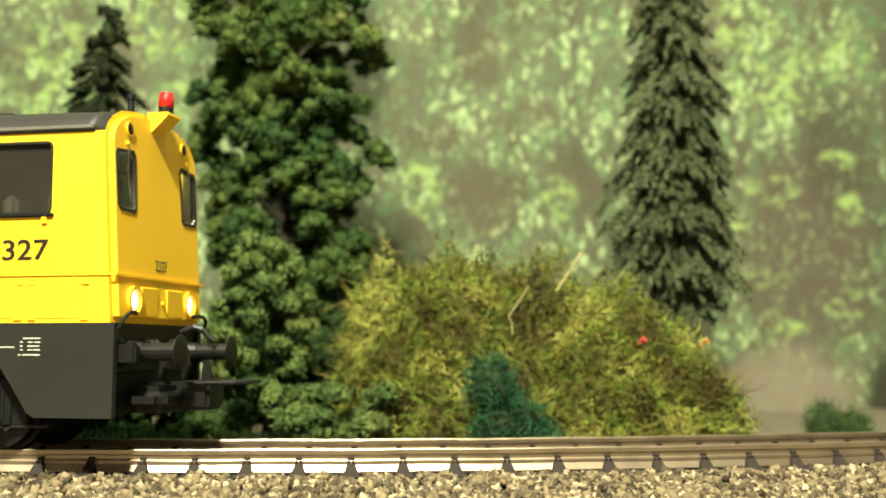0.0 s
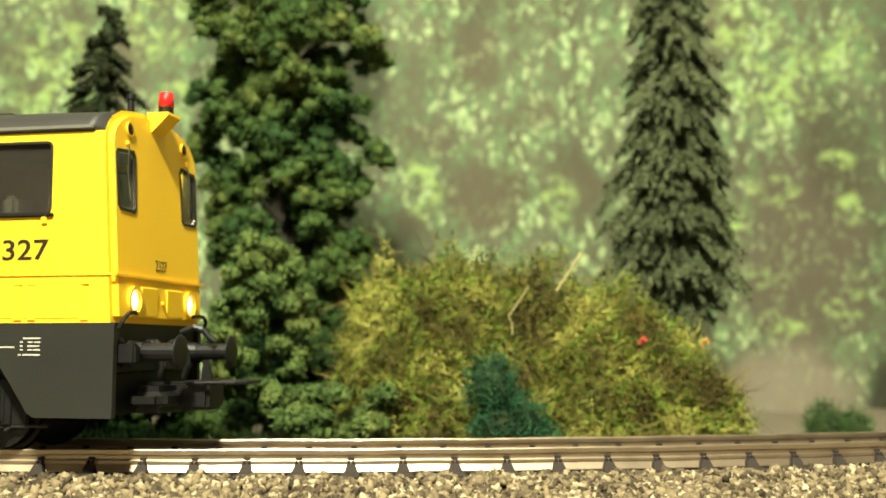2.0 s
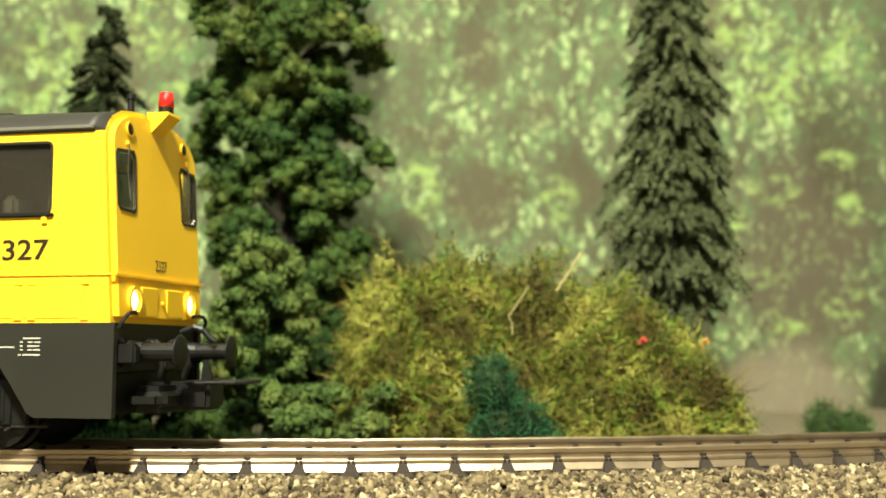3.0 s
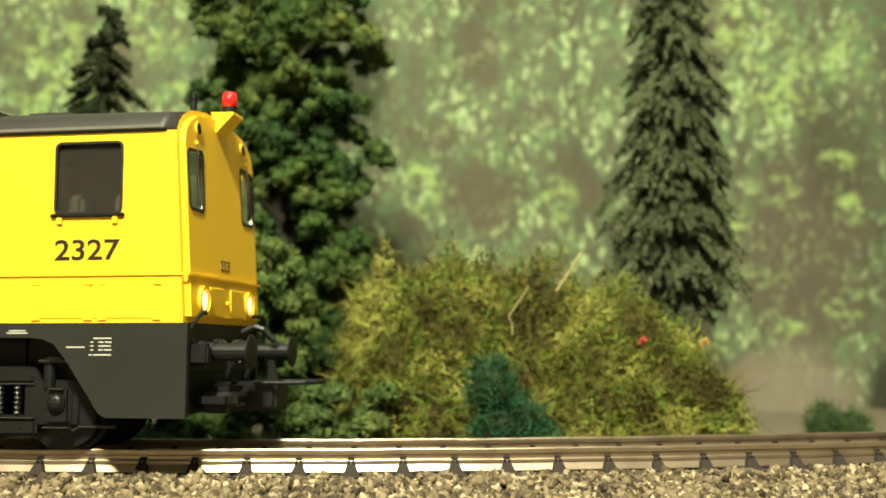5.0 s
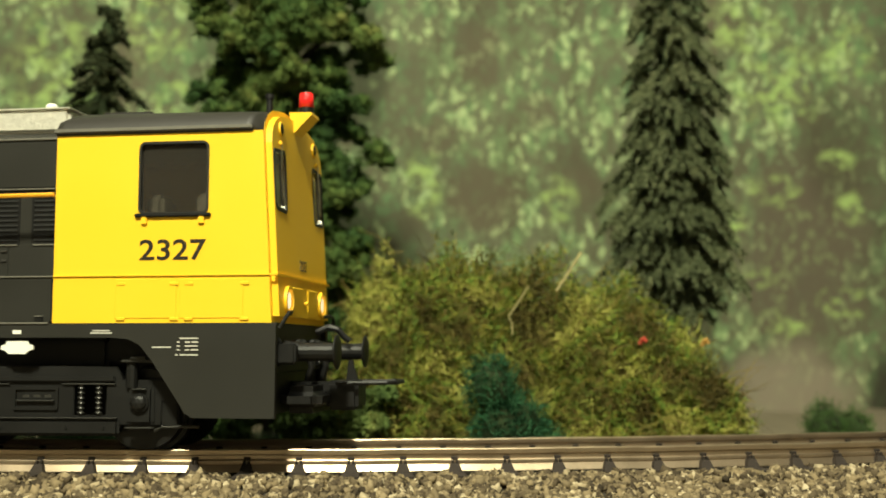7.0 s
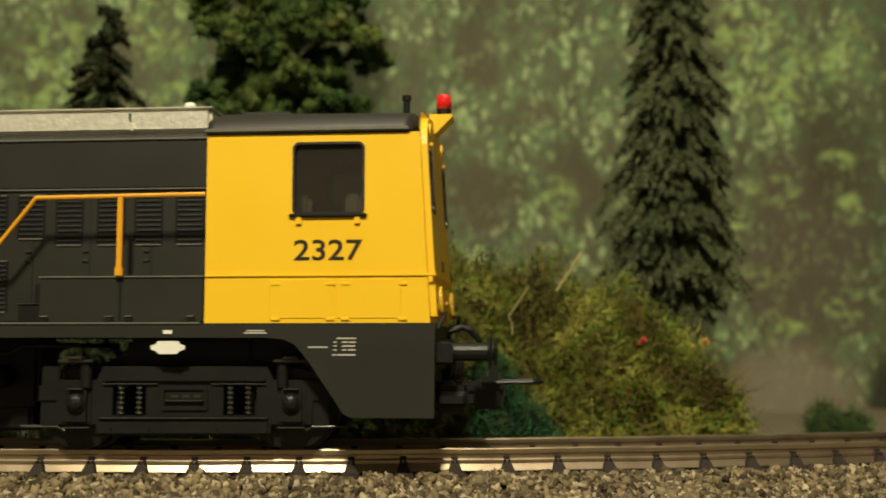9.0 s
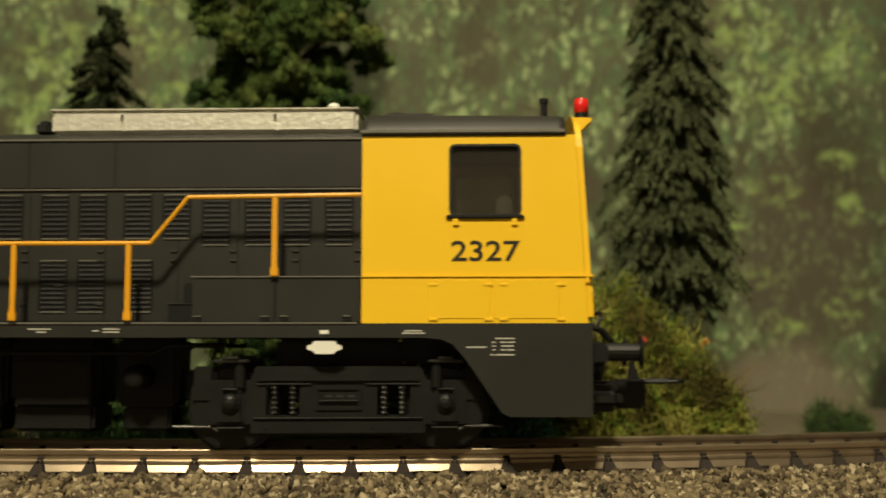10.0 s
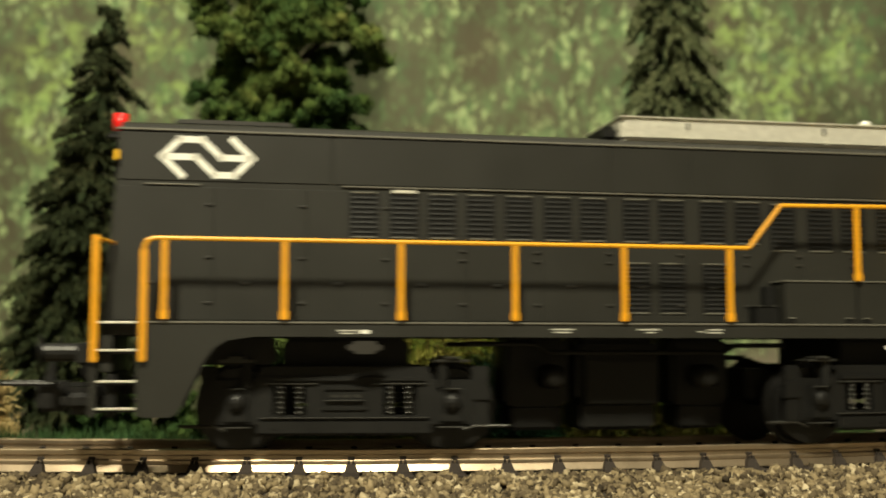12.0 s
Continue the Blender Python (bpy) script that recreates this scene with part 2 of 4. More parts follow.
    for x, z, rx, rz in ((0.098, 0.068, 0.010, 0.006), (0.117, 0.077, 0.007, 0.004), (0.121, 0.063, 0.006, 0.006), (0.094, 0.044, 0.006, 0.006), (0.099, 0.100, 0.018, 0.016), (0.090, 0.118, 0.014, 0.010), (0.121, 0.110, 0.010, 0.012),
                         (0.100, 0.029, 0.009, 0.005), (0.118, 0.035, 0.009, 0.006), (0.086, 0.058, 0.006, 0.008), (-0.115, 0.100, 0.018, 0.030), (-0.085, 0.118, 0.012, 0.016), (-0.080, 0.096, 0.008, 0.008), (-0.006, 0.070, 0.007, 0.012), (0.034, 0.066, 0.007, 0.009)):
        tone = blend(calc("MULTIPLY", calc("MULTIPLY", spot(x, z, rx, rz), span(calc("ADD", tuft, calc("MULTIPLY", speck, 0.5)), 0.68, 0.92)), 0.85), tone, (0.37, 0.52, 0.17))
    # dark stems at the edge
    tone = blend(calc("MULTIPLY", span(calc("ADD", sep.outputs[0], calc("MULTIPLY", mid, 0.02)), 0.130, 0.148), 0.6), tone, (0.05, 0.05, 0.033))
    tone = blend(calc("MULTIPLY", spot(0.132, 0.006, 0.010, 0.020), 0.9), tone, (0.03, 0.028, 0.020))
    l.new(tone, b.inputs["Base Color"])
    b.inputs["Roughness"].default_value = 0.8
    b.inputs["Specular IOR Level"].default_value = 0.2
    return m


FOREST = forest_print()


# ---------------------------------------------------------------- building helpers
def finish(name, bm, material, smooth=False):
    for v in bm.verts:
        v.co *= MM
    bmesh.ops.recalc_face_normals(bm, faces=bm.faces)
    me = bpy.data.meshes.new(name)
    bm.to_mesh(me)
    bm.free()
    me.materials.append(material)
    if smooth:
        for p in me.polygons:
            p.use_smooth = True
    return me


def part(name, bm, material, parent=None, label="", smooth=False, at=None):
    ob = new(name, finish(name, bm, material, smooth))
    ob.parent = parent
    if at is not None:
        ob.matrix_basis = at
    if label:
        tagged(ob, label)
    return ob


def again(ob, parent, at):
    """Another object on the same mesh."""
    o = new(ob.name.split(".")[0], ob.data)
    o.parent = parent
    o.matrix_basis = at
    if ob.get("label"):
        tagged(o, ob["label"])
    return o


def mm(x, y, z, rx=0, ry=0, rz=0):
    return pose(x * MM, y * MM, z * MM, rx, ry, rz)


def thing(name, label, category, group="", kind="", at=None):
    ob = new(name)
    ob.empty_display_size = 0.01
    if at is not None:
        ob.matrix_basis = at
    return tagged(ob, label, category, group, kind)


def box(x0, x1, y0, y1, z0, z1, bevel=0.0, bm=None, segments=2):
    own = bmesh.new()
    bmesh.ops.create_cube(own, size=1)
    for v in own.verts:
        v.co = ((x0 + x1) / 2 + v.co.x * (x1 - x0), (y0 + y1) / 2 + v.co.y * (y1 - y0), (z0 + z1) / 2 + v.co.z * (z1 - z0))
    if bevel:
        bmesh.ops.bevel(own, geom=own.edges[:], offset=bevel, segments=segments, affect="EDGES", clamp_overlap=True)
    return join(bm, own)


def join(bm, own):
    if bm is None:
        return own
    me = bpy.data.meshes.new("tmp")
    own.to_mesh(me)
    own.free()
    bm.from_mesh(me)
    bpy.data.meshes.remove(me)
    return bm


def rod(a, c, r, bm=None, sides=10, r2=None, cap=True):
    own = bmesh.new()
    a, c = Vector(a), Vector(c)
    d = c - a
    bmesh.ops.create_cone(own, cap_ends=cap, segments=sides, radius1=r, radius2=r if r2 is None else r2, depth=d.length,
                          matrix=Matrix.Translation((a + c) / 2) @ d.to_track_quat("Z", "Y").to_matrix().to_4x4())
    return join(bm, own)


def pipe(points, r, bm=None, sides=8):
    for a, c in zip(points, points[1:]):
        bm = rod(a, c, r, bm, sides)
    for p in points[1:-1]:
        own = bmesh.new()
        bmesh.ops.create_icosphere(own, subdivisions=1, radius=r, matrix=Matrix.Translation(p))
        bm = join(bm, own)
    return bm


def ball(c, r, bm=None, squash=(1, 1, 1), level=2):
    own = bmesh.new()
    bmesh.ops.create_icosphere(own, subdivisions=level, radius=1, matrix=Matrix.Translation(c) @ Matrix.Diagonal((r * squash[0], r * squash[1], r * squash[2], 1)))
    return join(bm, own)


def slab(outline, holes, depth, place, bevel=0.0, corner=0.0):
    """A plate with openings: outline and holes in its own plane (u, v), thickness depth away from it; place turns (u, v, w) into (x, y, z)."""
    bm = bmesh.new()
    for loop in [outline] + list(holes):
        vs = [bm.verts.new((u, v, 0)) for u, v in loop]
        for i in range(len(vs)):
            bm.edges.new((vs[i - 1], vs[i]))
    bmesh.ops.triangle_fill(bm, use_beauty=True, use_dissolve=True, edges=bm.edges[:])
    got = bmesh.ops.extrude_face_region(bm, geom=bm.faces[:])
    for e in got["geom"]:
        if isinstance(e, bmesh.types.BMVert):
            e.co.z = depth
    if bevel:
        rim = [e for e in bm.edges if e.is_manifold and e.calc_face_angle(0) > 0.8]
        bmesh.ops.bevel(bm, geom=rim, offset=bevel, segments=2, affect="EDGES", clamp_overlap=True)
    if corner:
        k = len(outline)
        ring = {(round(u, 4), round(v, 4)) for u, v in outline}
        edge = [e for e in bm.edges if all(abs(v.co.z) < 1e-6 and (round(v.co.x, 4), round(v.co.y, 4)) in ring for v in e.verts) and e.calc_face_angle(0) > 0.8]
        bmesh.ops.bevel(bm, geom=edge, offset=corner, segments=4, affect="EDGES", clamp_overlap=True)
    for v in bm.verts:
        v.co = place(*v.co)
    return bm


def rounded(u0, u1, v0, v1, r, steps=4):
    out = []
    for cu, cv, a0 in ((u1 - r, v1 - r, 0), (u0 + r, v1 - r, 90), (u0 + r, v0 + r, 180), (u1 - r, v0 + r, 270)):
        for i in range(steps + 1):
            a = radians(a0 + 90 * i / steps)
            out.append((cu + r * math.cos(a), cv + r * math.sin(a)))
    return out


def disc(y, z, r, n=16):
    return [(y + r * math.cos(2 * math.pi * i / n), z + r * math.sin(2 * math.pi * i / n)) for i in range(n)]


def lofted(sections, bm=None, close=True):
    """Skin between equal rings of points."""
    own = bmesh.new()
    rings = [[own.verts.new(p) for p in s] for s in sections]
    k = len(rings[0])
    for a, c in zip(rings, rings[1:]):
        for i in range(k if close else k - 1):
            j = (i + 1) % k
            own.faces.new((a[i], a[j], c[j], c[i]))
    if close:
        own.faces.new(rings[0])
        own.faces.new(rings[-1])
    return join(bm, own)


def np_mesh(name, verts, faces, material, smooth=False):
    """A big mesh from arrays in millimetres."""
    verts, faces = np.asarray(verts, float) * MM, np.asarray(faces, int)
    me = bpy.data.meshes.new(name)
    k = faces.shape[1]
    me.vertices.add(len(verts))
    me.vertices.foreach_set("co", verts.astype(np.float32).ravel())
    me.loops.add(faces.size)
    me.loops.foreach_set("vertex_index", faces.astype(np.int32).ravel())
    me.polygons.add(len(faces))
    me.polygons.foreach_set("loop_start", np.arange(0, faces.size, k, dtype=np.int32))
    me.polygons.foreach_set("loop_total", np.full(len(faces), k, dtype=np.int32))
    me.update(calc_edges=True)
    me.validate()
    me.materials.append(material)
    if smooth:
        me.polygons.foreach_set("use_smooth", np.ones(len(faces), dtype=bool))
    return me


def np_part(name, verts, faces, material, parent=None, label="", at=None):
    ob = new(name, np_mesh(name, verts, faces, material))
    ob.parent = parent
    if at is not None:
        ob.matrix_basis = at
    if label:
        tagged(ob, label)
    return ob


def random_turns(rng, n):
    q = rng.normal(size=(n, 4))
    q /= np.linalg.norm(q, axis=1)[:, None]
    w, x, y, z = q.T
    return np.stack([np.stack([1 - 2 * (y * y + z * z), 2 * (x * y - w * z), 2 * (x * z + w * y)], 1),
                     np.stack([2 * (x * y + w * z), 1 - 2 * (x * x + z * z), 2 * (y * z - w * x)], 1),
                     np.stack([2 * (x * z - w * y), 2 * (y * z + w * x), 1 - 2 * (x * x + y * y)], 1)], 1)


CUBE = np.array([(x, y, z) for x in (-1, 1) for y in (-1, 1) for z in (-1, 1)], float)
CUBE_F = np.array([(0, 1, 3, 2), (4, 6, 7, 5), (0, 4, 5, 1), (2, 3, 7, 6), (0, 2, 6, 4), (1, 5, 7, 3)])
LEAF = np.array([(-1, 0, 0), (0, -0.6, 0.15), (1, 0, 0), (0, 0.6, 0.15)], float)
LEAF_F = np.array([(0, 1, 2, 3)])


def scatter(rng, centres, size, shape, faces, jitter=0.3, squash=None):
    """Many small odd pieces at the centres."""
    n, k = len(centres), len(shape)
    pts = shape[None] * (1 + jitter * rng.uniform(-1, 1, (n, k, 3)))
    if squash is not None:
        pts = pts * squash
    pts = np.einsum("nij,nkj->nki", random_turns(rng, n), pts) * np.asarray(size).reshape(-1, 1, 1)
    pts = pts + centres[:, None]
    f = faces[None] + (np.arange(n) * k)[:, None, None]
    return pts.reshape(-1, 3), f.reshape(-1, faces.shape[1])


def blades(rng, roots, ways, length, width, bend=0.3, steps=3):
    """Thin curved ribbons from roots along ways."""
    n = len(roots)
    ways = ways / np.linalg.norm(ways, axis=1)[:, None]
    side = np.cross(ways, rng.normal(size=(n, 3)))
    side /= np.linalg.norm(side, axis=1)[:, None] + 1e-9
    curl = np.cross(ways, side) * (rng.uniform(-1, 1, (n, 1)) * bend)
    length, width = np.broadcast_to(length, n), np.broadcast_to(width, n)
    rings = []
    for i in range(steps + 1):
        t = i / steps
        c = roots + ways * (length * t)[:, None] + curl * (length * t * t)[:, None]
        w = side * (width * (1 - 0.75 * t))[:, None]
        rings += [c - w, c + w]
    pts = np.stack(rings, 1)
    k = 2 * (steps + 1)
    f = np.array([(2 * i, 2 * i + 1, 2 * i + 3, 2 * i + 2) for i in range(steps)])
    return pts.reshape(-1, 3), (f[None] + (np.arange(n) * k)[:, None, None]).reshape(-1, 4)


def merged(*meshes):
    vs, fs, o = [], [], 0
    for v, f in meshes:
        vs.append(v)
        fs.append(f + o)
        o += len(v)
    return np.concatenate(vs), np.concatenate(fs)


def writing(name, text, height, width, material, parent, at, label="", bold=0.012):
    """Raised lettering in the built-in font, fitted to a height and width (mm)."""
    cu = bpy.data.curves.new(name, "FONT")
    cu.body, cu.extrude, cu.offset = text, 0.004, bold
    tmp = bpy.data.objects.new(name, cu)
    scene.collection.objects.link(tmp)
    dg = bpy.context.evaluated_depsgraph_get()
    dg.update()
    me = bpy.data.meshes.new_from_object(tmp.evaluated_get(dg))
    bpy.data.objects.remove(tmp)
    co = np.array([v.co for v in me.vertices])
    lo, hi = co.min(0), co.max(0)
    for v in me.vertices:
        v.co = ((v.co.x - lo[0]) / (hi[0] - lo[0]) * width * MM, (v.co.y - lo[1]) / (hi[1] - lo[1]) * height * MM, v.co.z / 0.004 * 0.03 * MM)
    me.materials.clear()
    me.materials.append(material)
    ob = new(name, me)
    ob.parent = parent
    ob.matrix_basis = at
    if label:
        tagged(ob, label)
    return ob


# ---------------------------------------------------------------- room and layout board
def room():
    for name, b, mat in (("floor", (-1.5, 1.5, -1.5, 1.2, -0.84, -0.80), BOARDS), ("ceiling", (-1.5, 1.5, -1.5, 1.2, 1.6, 1.64), PLASTER),
                         ("wall_back", (-1.5, 1.5, 1.2, 1.3, -0.8, 1.6), PLASTER), ("wall_front", (-1.5, 1.5, -1.6, -1.5, -0.8, 1.6), PLASTER),
                         ("wall_west", (-1.6, -1.5, -1.5, 1.2, -0.8, 1.6), PLASTER), ("wall_east", (1.5, 1.6, -1.5, 1.2, -0.8, 1.6), PLASTER)):
        tagged(part(name, box(*[v * 1000 for v in b]), mat), "plain plastered room " + name.split("_")[0], name.split("_")[0], kind="structure")
    rng = np.random.default_rng(3)
    nx, ny = 140, 90
    xs, ys = np.linspace(-520, 520, nx), np.linspace(20, 560, ny)
    gx, gy = np.meshgrid(xs, ys)
    gz = np.zeros_like(gx)
    for i in range(ny):
        for j in range(nx):
            rr = math.hypot(gx[i, j] - CX, gy[i, j] - CY)
            far = min(1, max(0, (340 - rr) / 12))
            gz[i, j] = far * 2.2 * (noise.noise((gx[i, j] / 25, gy[i, j] / 25, 0)) + 0.3)
    v = np.stack([gx.ravel(), gy.ravel(), gz.ravel() - 0.3], 1)
    idx = np.arange(nx * ny).reshape(ny, nx)
    f = np.stack([idx[:-1, :-1], idx[:-1, 1:], idx[1:, 1:], idx[1:, :-1]], -1).reshape(-1, 4)
    tagged(np_part("ground", v, f, TURF), "layout ground of pale brown scatter", "ground", kind="structure")
    table = thing("layout_table", "plain wooden table that carries the model railway", "table")
    part("tabletop", box(-520, 520, 20, 560, -24, -3, 1.0), BOARDS, table)
    for x in (-490, 490):
        for y in (50, 530):
            part("leg", box(x - 25, x + 25, y - 25, y + 25, -800, -24, 2.0), BOARDS, table)
    # printed sheet on a thin board, curving forward a little at its ends
    bm = bmesh.new()
    rows = []
    for i in range(41):
        x = -330 + 660 * i / 40
        y = 332 - max(0, abs(x) - 200) ** 2 / 300
        rows.append([bm.verts.new((x, y, z)) for z in (-1, 130, 300)] + [bm.verts.new((x, y + 1.5, z)) for z in (300, -1)])
    for a, c in zip(rows, rows[1:]):
        for k in range(5):
            bm.faces.new((a[k], a[(k + 1) % 5], c[(k + 1) % 5], c[k]))
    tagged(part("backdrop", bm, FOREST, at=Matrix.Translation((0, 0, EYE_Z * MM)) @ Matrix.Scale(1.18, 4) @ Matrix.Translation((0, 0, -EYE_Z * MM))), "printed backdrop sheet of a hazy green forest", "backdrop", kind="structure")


room()


# ---------------------------------------------------------------- track
def on_curve(r, deg, z, turn=0.0):
    """A place on a circle about the track's centre; 0 degrees is nearest the viewer, positive runs east."""
    a = radians(deg)
    return mm(CX + r * math.sin(a), CY - r * math.cos(a), z, 0, 0, deg + turn)


START, STEP = -40.439, 1.0904     # first sleeper and spacing, degrees round the curve


def track():
    t = thing("railway_track", "curved model railway track with shiny worn rails on dark plastic sleepers", "track")
    side = [(0.45, 3.05), (0.53, 2.92), (0.5, 2.36), (0.22, 2.2), (0.22, 1.72), (0.46, 1.62), (0.54, 1.5), (0.54, 1.12), (0.44, 1.0), (0.5, 0.94), (0.92, 0.1), (0.92, 0.0)]
    prof = side + [(-u, w) for u, w in side[::-1]]
    for r in (R + 8.25, R - 8.25):
        secs = []
        for i in range(181):
            a = radians(-45 + 0.5 * i)
            wob = 0.03 * math.sin(i * 0.9)
            secs.append([(CX + (r + u) * math.sin(a), CY - (r + u) * math.cos(a), RAIL_TOP - 3.05 + w + wob) for u, w in prof])
        part("rail", lofted(secs), RAIL, t, "worn shiny metal rail")
    # one sleeper with its chairs, then the rest on the same meshes
    bm = lofted([[(-1.3, y, 3.0), (1.3, y, 3.0), (1.15, y, 4.95), (-1.15, y, 4.95)] for y in (-15, 15)])
    sl = part("sleeper", bm, SLEEPER, t)
    sl.matrix_basis = on_curve(R, START, 0)
    bm = lofted([[(-1.0, -1.0, 4.8), (1.0, -1.0, 4.8), (1.0, 0.9, 4.8), (-1.0, 0.9, 4.8)], [(-0.55, -0.3, 6.05), (0.55, -0.3, 6.05), (0.55, 0.55, 6.05), (-0.55, 0.55, 6.05)]])
    for x in (-0.3, 0.3):
        bm = box(x - 0.16, x + 0.16, -0.25, 0.5, 5.95, 6.5, 0.07, bm, 1)
    bm = box(-0.46, 0.46, 0.52, 0.86, 6.5, 6.98, 0.08, bm, 1)
    chair = finish("rail_chair", bm, SLEEPER)
    spots = [(-9.35, 0), (-7.15, 180), (7.15, 0), (9.35, 180)]
    for i in range(73):
        deg = START + STEP * i + 0.06 * math.sin(0.4 * max(0, i - 42))
        s = sl if i == 0 else again(sl, t, on_curve(R, deg, 0))
        for y, rz in spots:
            o = new("rail_chair", chair)
            o.parent = s
            o.matrix_basis = mm(0, y, 0, 0, 0, rz)
    return t


track()


def ballast():
    """A bed along the curve and loose stones on it."""
    prof = [(-30, 0.0), (-19, 3.6), (-15, 4.4), (15, 4.4), (18.5, 4.4), (23, 2.2), (30, -0.5)]
    secs = [[(CX + (R + u) * math.sin(radians(d)), CY - (R + u) * math.cos(radians(d)), z) for u, z in prof] for d in range(-45, 46)]
    tagged(part("ballast_bed", lofted(secs, close=False), BED, smooth=True), "bed of grey brown model ballast", "ballast", kind="stuff")
    rng = np.random.default_rng(11)
    u = np.concatenate([rng.uniform(11.5, 29.0, 34000), rng.uniform(-22, -12, 3000), rng.uniform(-11, 11, 3000)])
    n = len(u)
    d = np.concatenate([rng.uniform(-14, 26, 34000), rng.uniform(-18, 26, 6000)])
    z = np.interp(u, [p[0] for p in prof], [p[1] for p in prof])
    keep = np.ones(n, bool)
    inside = np.abs(u) < 15.2
    k = ((d - START) / STEP) % 1.0
    keep[inside & (np.minimum(k, 1 - k) < 0.24)] = False
    keep[(np.abs(np.abs(u) - 8.25) < 2.3)] = False
    u, d, z = u[keep], d[keep], z[keep]
    n = len(u)
    a = np.radians(d)
    size = rng.uniform(0.17, 0.58, n) * np.where(np.abs(u) < 15, 0.8, 1.0)
    drop = 0.35 * rng.uniform(-0.6, 1.0, n)
    c = np.stack([CX + (R + u) * np.sin(a), CY - (R + u) * np.cos(a), z + drop + 0.05], 1)
    # stones pile up unevenly against the sleepers' ends
    c[:, 2] += np.where((u > 13) & (u < 20), 0.55 * np.sin(d * 9.0) * np.sin(d * 3.7 + 1), 0)
    v, f = scatter(rng, c, size, CUBE, CUBE_F, 0.6, np.array([1.0, 0.8, 0.65]))
    tagged(np_part("ballast_stones", v, f, STONE), "loose angular grey and tan ballast stones", "ballast", kind="stuff")


ballast()


# ---------------------------------------------------------------- locomotive
FRONT, REAR = 74.3, -73.7
HALF = 13.76
HOOD = 9.3


def lean(z):
    """The cab front's x at a height: it leans back."""
    return FRONT - 0.0565 * max(0, z - 16.6)


def louvre(x, z0, z1, side, parent, bright=False):
    w = 3.4
    y = HOOD * side
    bm = slab(rounded(x - 0.35, x + w + 0.35, z0 - 0.35, z1 + 0.35, 0.2, 1), [rounded(x, x + w, z0, z1, 0.1, 1)], 0.16, lambda u, v, q: Vector((u, y + side * (0.02 + q), v)))
    n = int((z1 - z0) / 0.62)
    for i in range(n):
        z = z0 + (i + 0.5) * (z1 - z0) / n
        bm = lofted([[(xx, y + side * 0.1, z + 0.16), (xx, y + side * 0.1, z - 0.02), (xx, y + side * 0.26, z - 0.18), (xx, y + side * 0.26, z - 0.10)] for xx in (x + 0.02, x + w - 0.02)], bm)
    o = part("louvre", bm, BLACK, parent)
    # black sheet behind the slats puts the recess's shade into colour
    part("slot_shade", box(x, x + w, *sorted((y + side * 0.105, y + side * 0.125)), z0, z1), BLACK, o)
    # pale lips painting the highlight along the louvre's lower and upper edge
    part("lit_lip", box(x - 0.1, x + w + 0.1, min(y, y + side * 0.3), max(y, y + side * 0.3), z0 - 0.5, z0 - 0.25, 0.08), EDGE_HIGHLIGHT, o)
    part("lit_lip", box(x - 0.1, x + w + 0.1, min(y, y + side * 0.3), max(y, y + side * 0.3), z1 + 0.2, z1 + 0.42, 0.06), EDGE_HIGHLIGHT, o)
    return o


def cab(loco):
    side_out = [(43.5, 16.9), (lean(16.9) - 0.92, 16.9), (lean(42) - 0.92, 42.0), (43.5, 42.0)]
    hole = rounded(55.25, 64.6, 31.3, 40.6, 0.7)
    for s in (-1, 1):
        w = part("cab_side", slab(side_out, [hole], 0.9, lambda u, v, q: Vector((u, s * (HALF - q), v))), YELLOW, loco)
        # rib and hatch doors low on the side
        part("waist_rib", box(43.5, 74.0, *sorted((s * HALF, s * (HALF + 0.22))), 22.95, 23.3, 0.08), YELLOW, w)
        for x0, x1 in ((52.2, 60.6), (61.0, 69.6)):
            part("hatch", box(x0, x1, *sorted((s * HALF, s * (HALF + 0.10))), 17.5, 22.6, 0.05, segments=1), YELLOW, w)
        for x in (53.0, 60.3, 62.3, 69.8):
            for z in (17.4, 22.0):
                part("hinge", box(x - 0.6, x + 0.6, *sorted((s * (HALF + 0.09), s * (HALF + 0.2))), z - 0.2, z + 0.2, 0.06, segments=1), YELLOW, w)
        for x in (56.0, 63.8):
            part("bracket", box(x - 0.4, x + 0.4, *sorted((s * HALF, s * (HALF + 0.35))), 29.8, 31.0, 0.1), YELLOW, w)
        fr = part("window_frame", slab(rounded(55.1, 64.75, 31.1, 40.8, 0.9), [rounded(55.42, 64.43, 31.42, 40.48, 0.6)], 1.1, lambda u, v, q: Vector((u, s * (HALF + 0.12 - q), v))), RUBBER, w, "black rubber window frame")
        p = part("pane", box(55.3, 64.5, *sorted((s * (HALF - 0.45), s * (HALF - 0.6))), 31.3, 40.5), PANE, w, "dark tinted window pane")
        p.visible_shadow = False
        part("window_sill", box(54.7, 65.1, *sorted((s * (HALF - 0.2), s * (HALF + 0.5))), 30.75, 31.25, 0.15), BLACK, w)
        x0 = 55.4 if s < 0 else 64.5
        writing("running_number", "2327", 2.75, 9.1, PRINT, w, mm(x0, s * (HALF + 0.03), 25.07, 90, 0, 0 if s < 0 else 180), "dark brown running number")
    # arched front wall, standing proud of the roof
    arch = [(-HALF, 16.9), (-HALF, 40.6), (-13.45, 42.1), (-12.7, 43.3), (-11.3, 44.5), (-9.0, 45.55), (-6.0, 46.05), (-3.5, 46.35), (0, 46.45)]
    arch = arch + [(-y, z) for y, z in arch[-2::-1]]
    holes = []
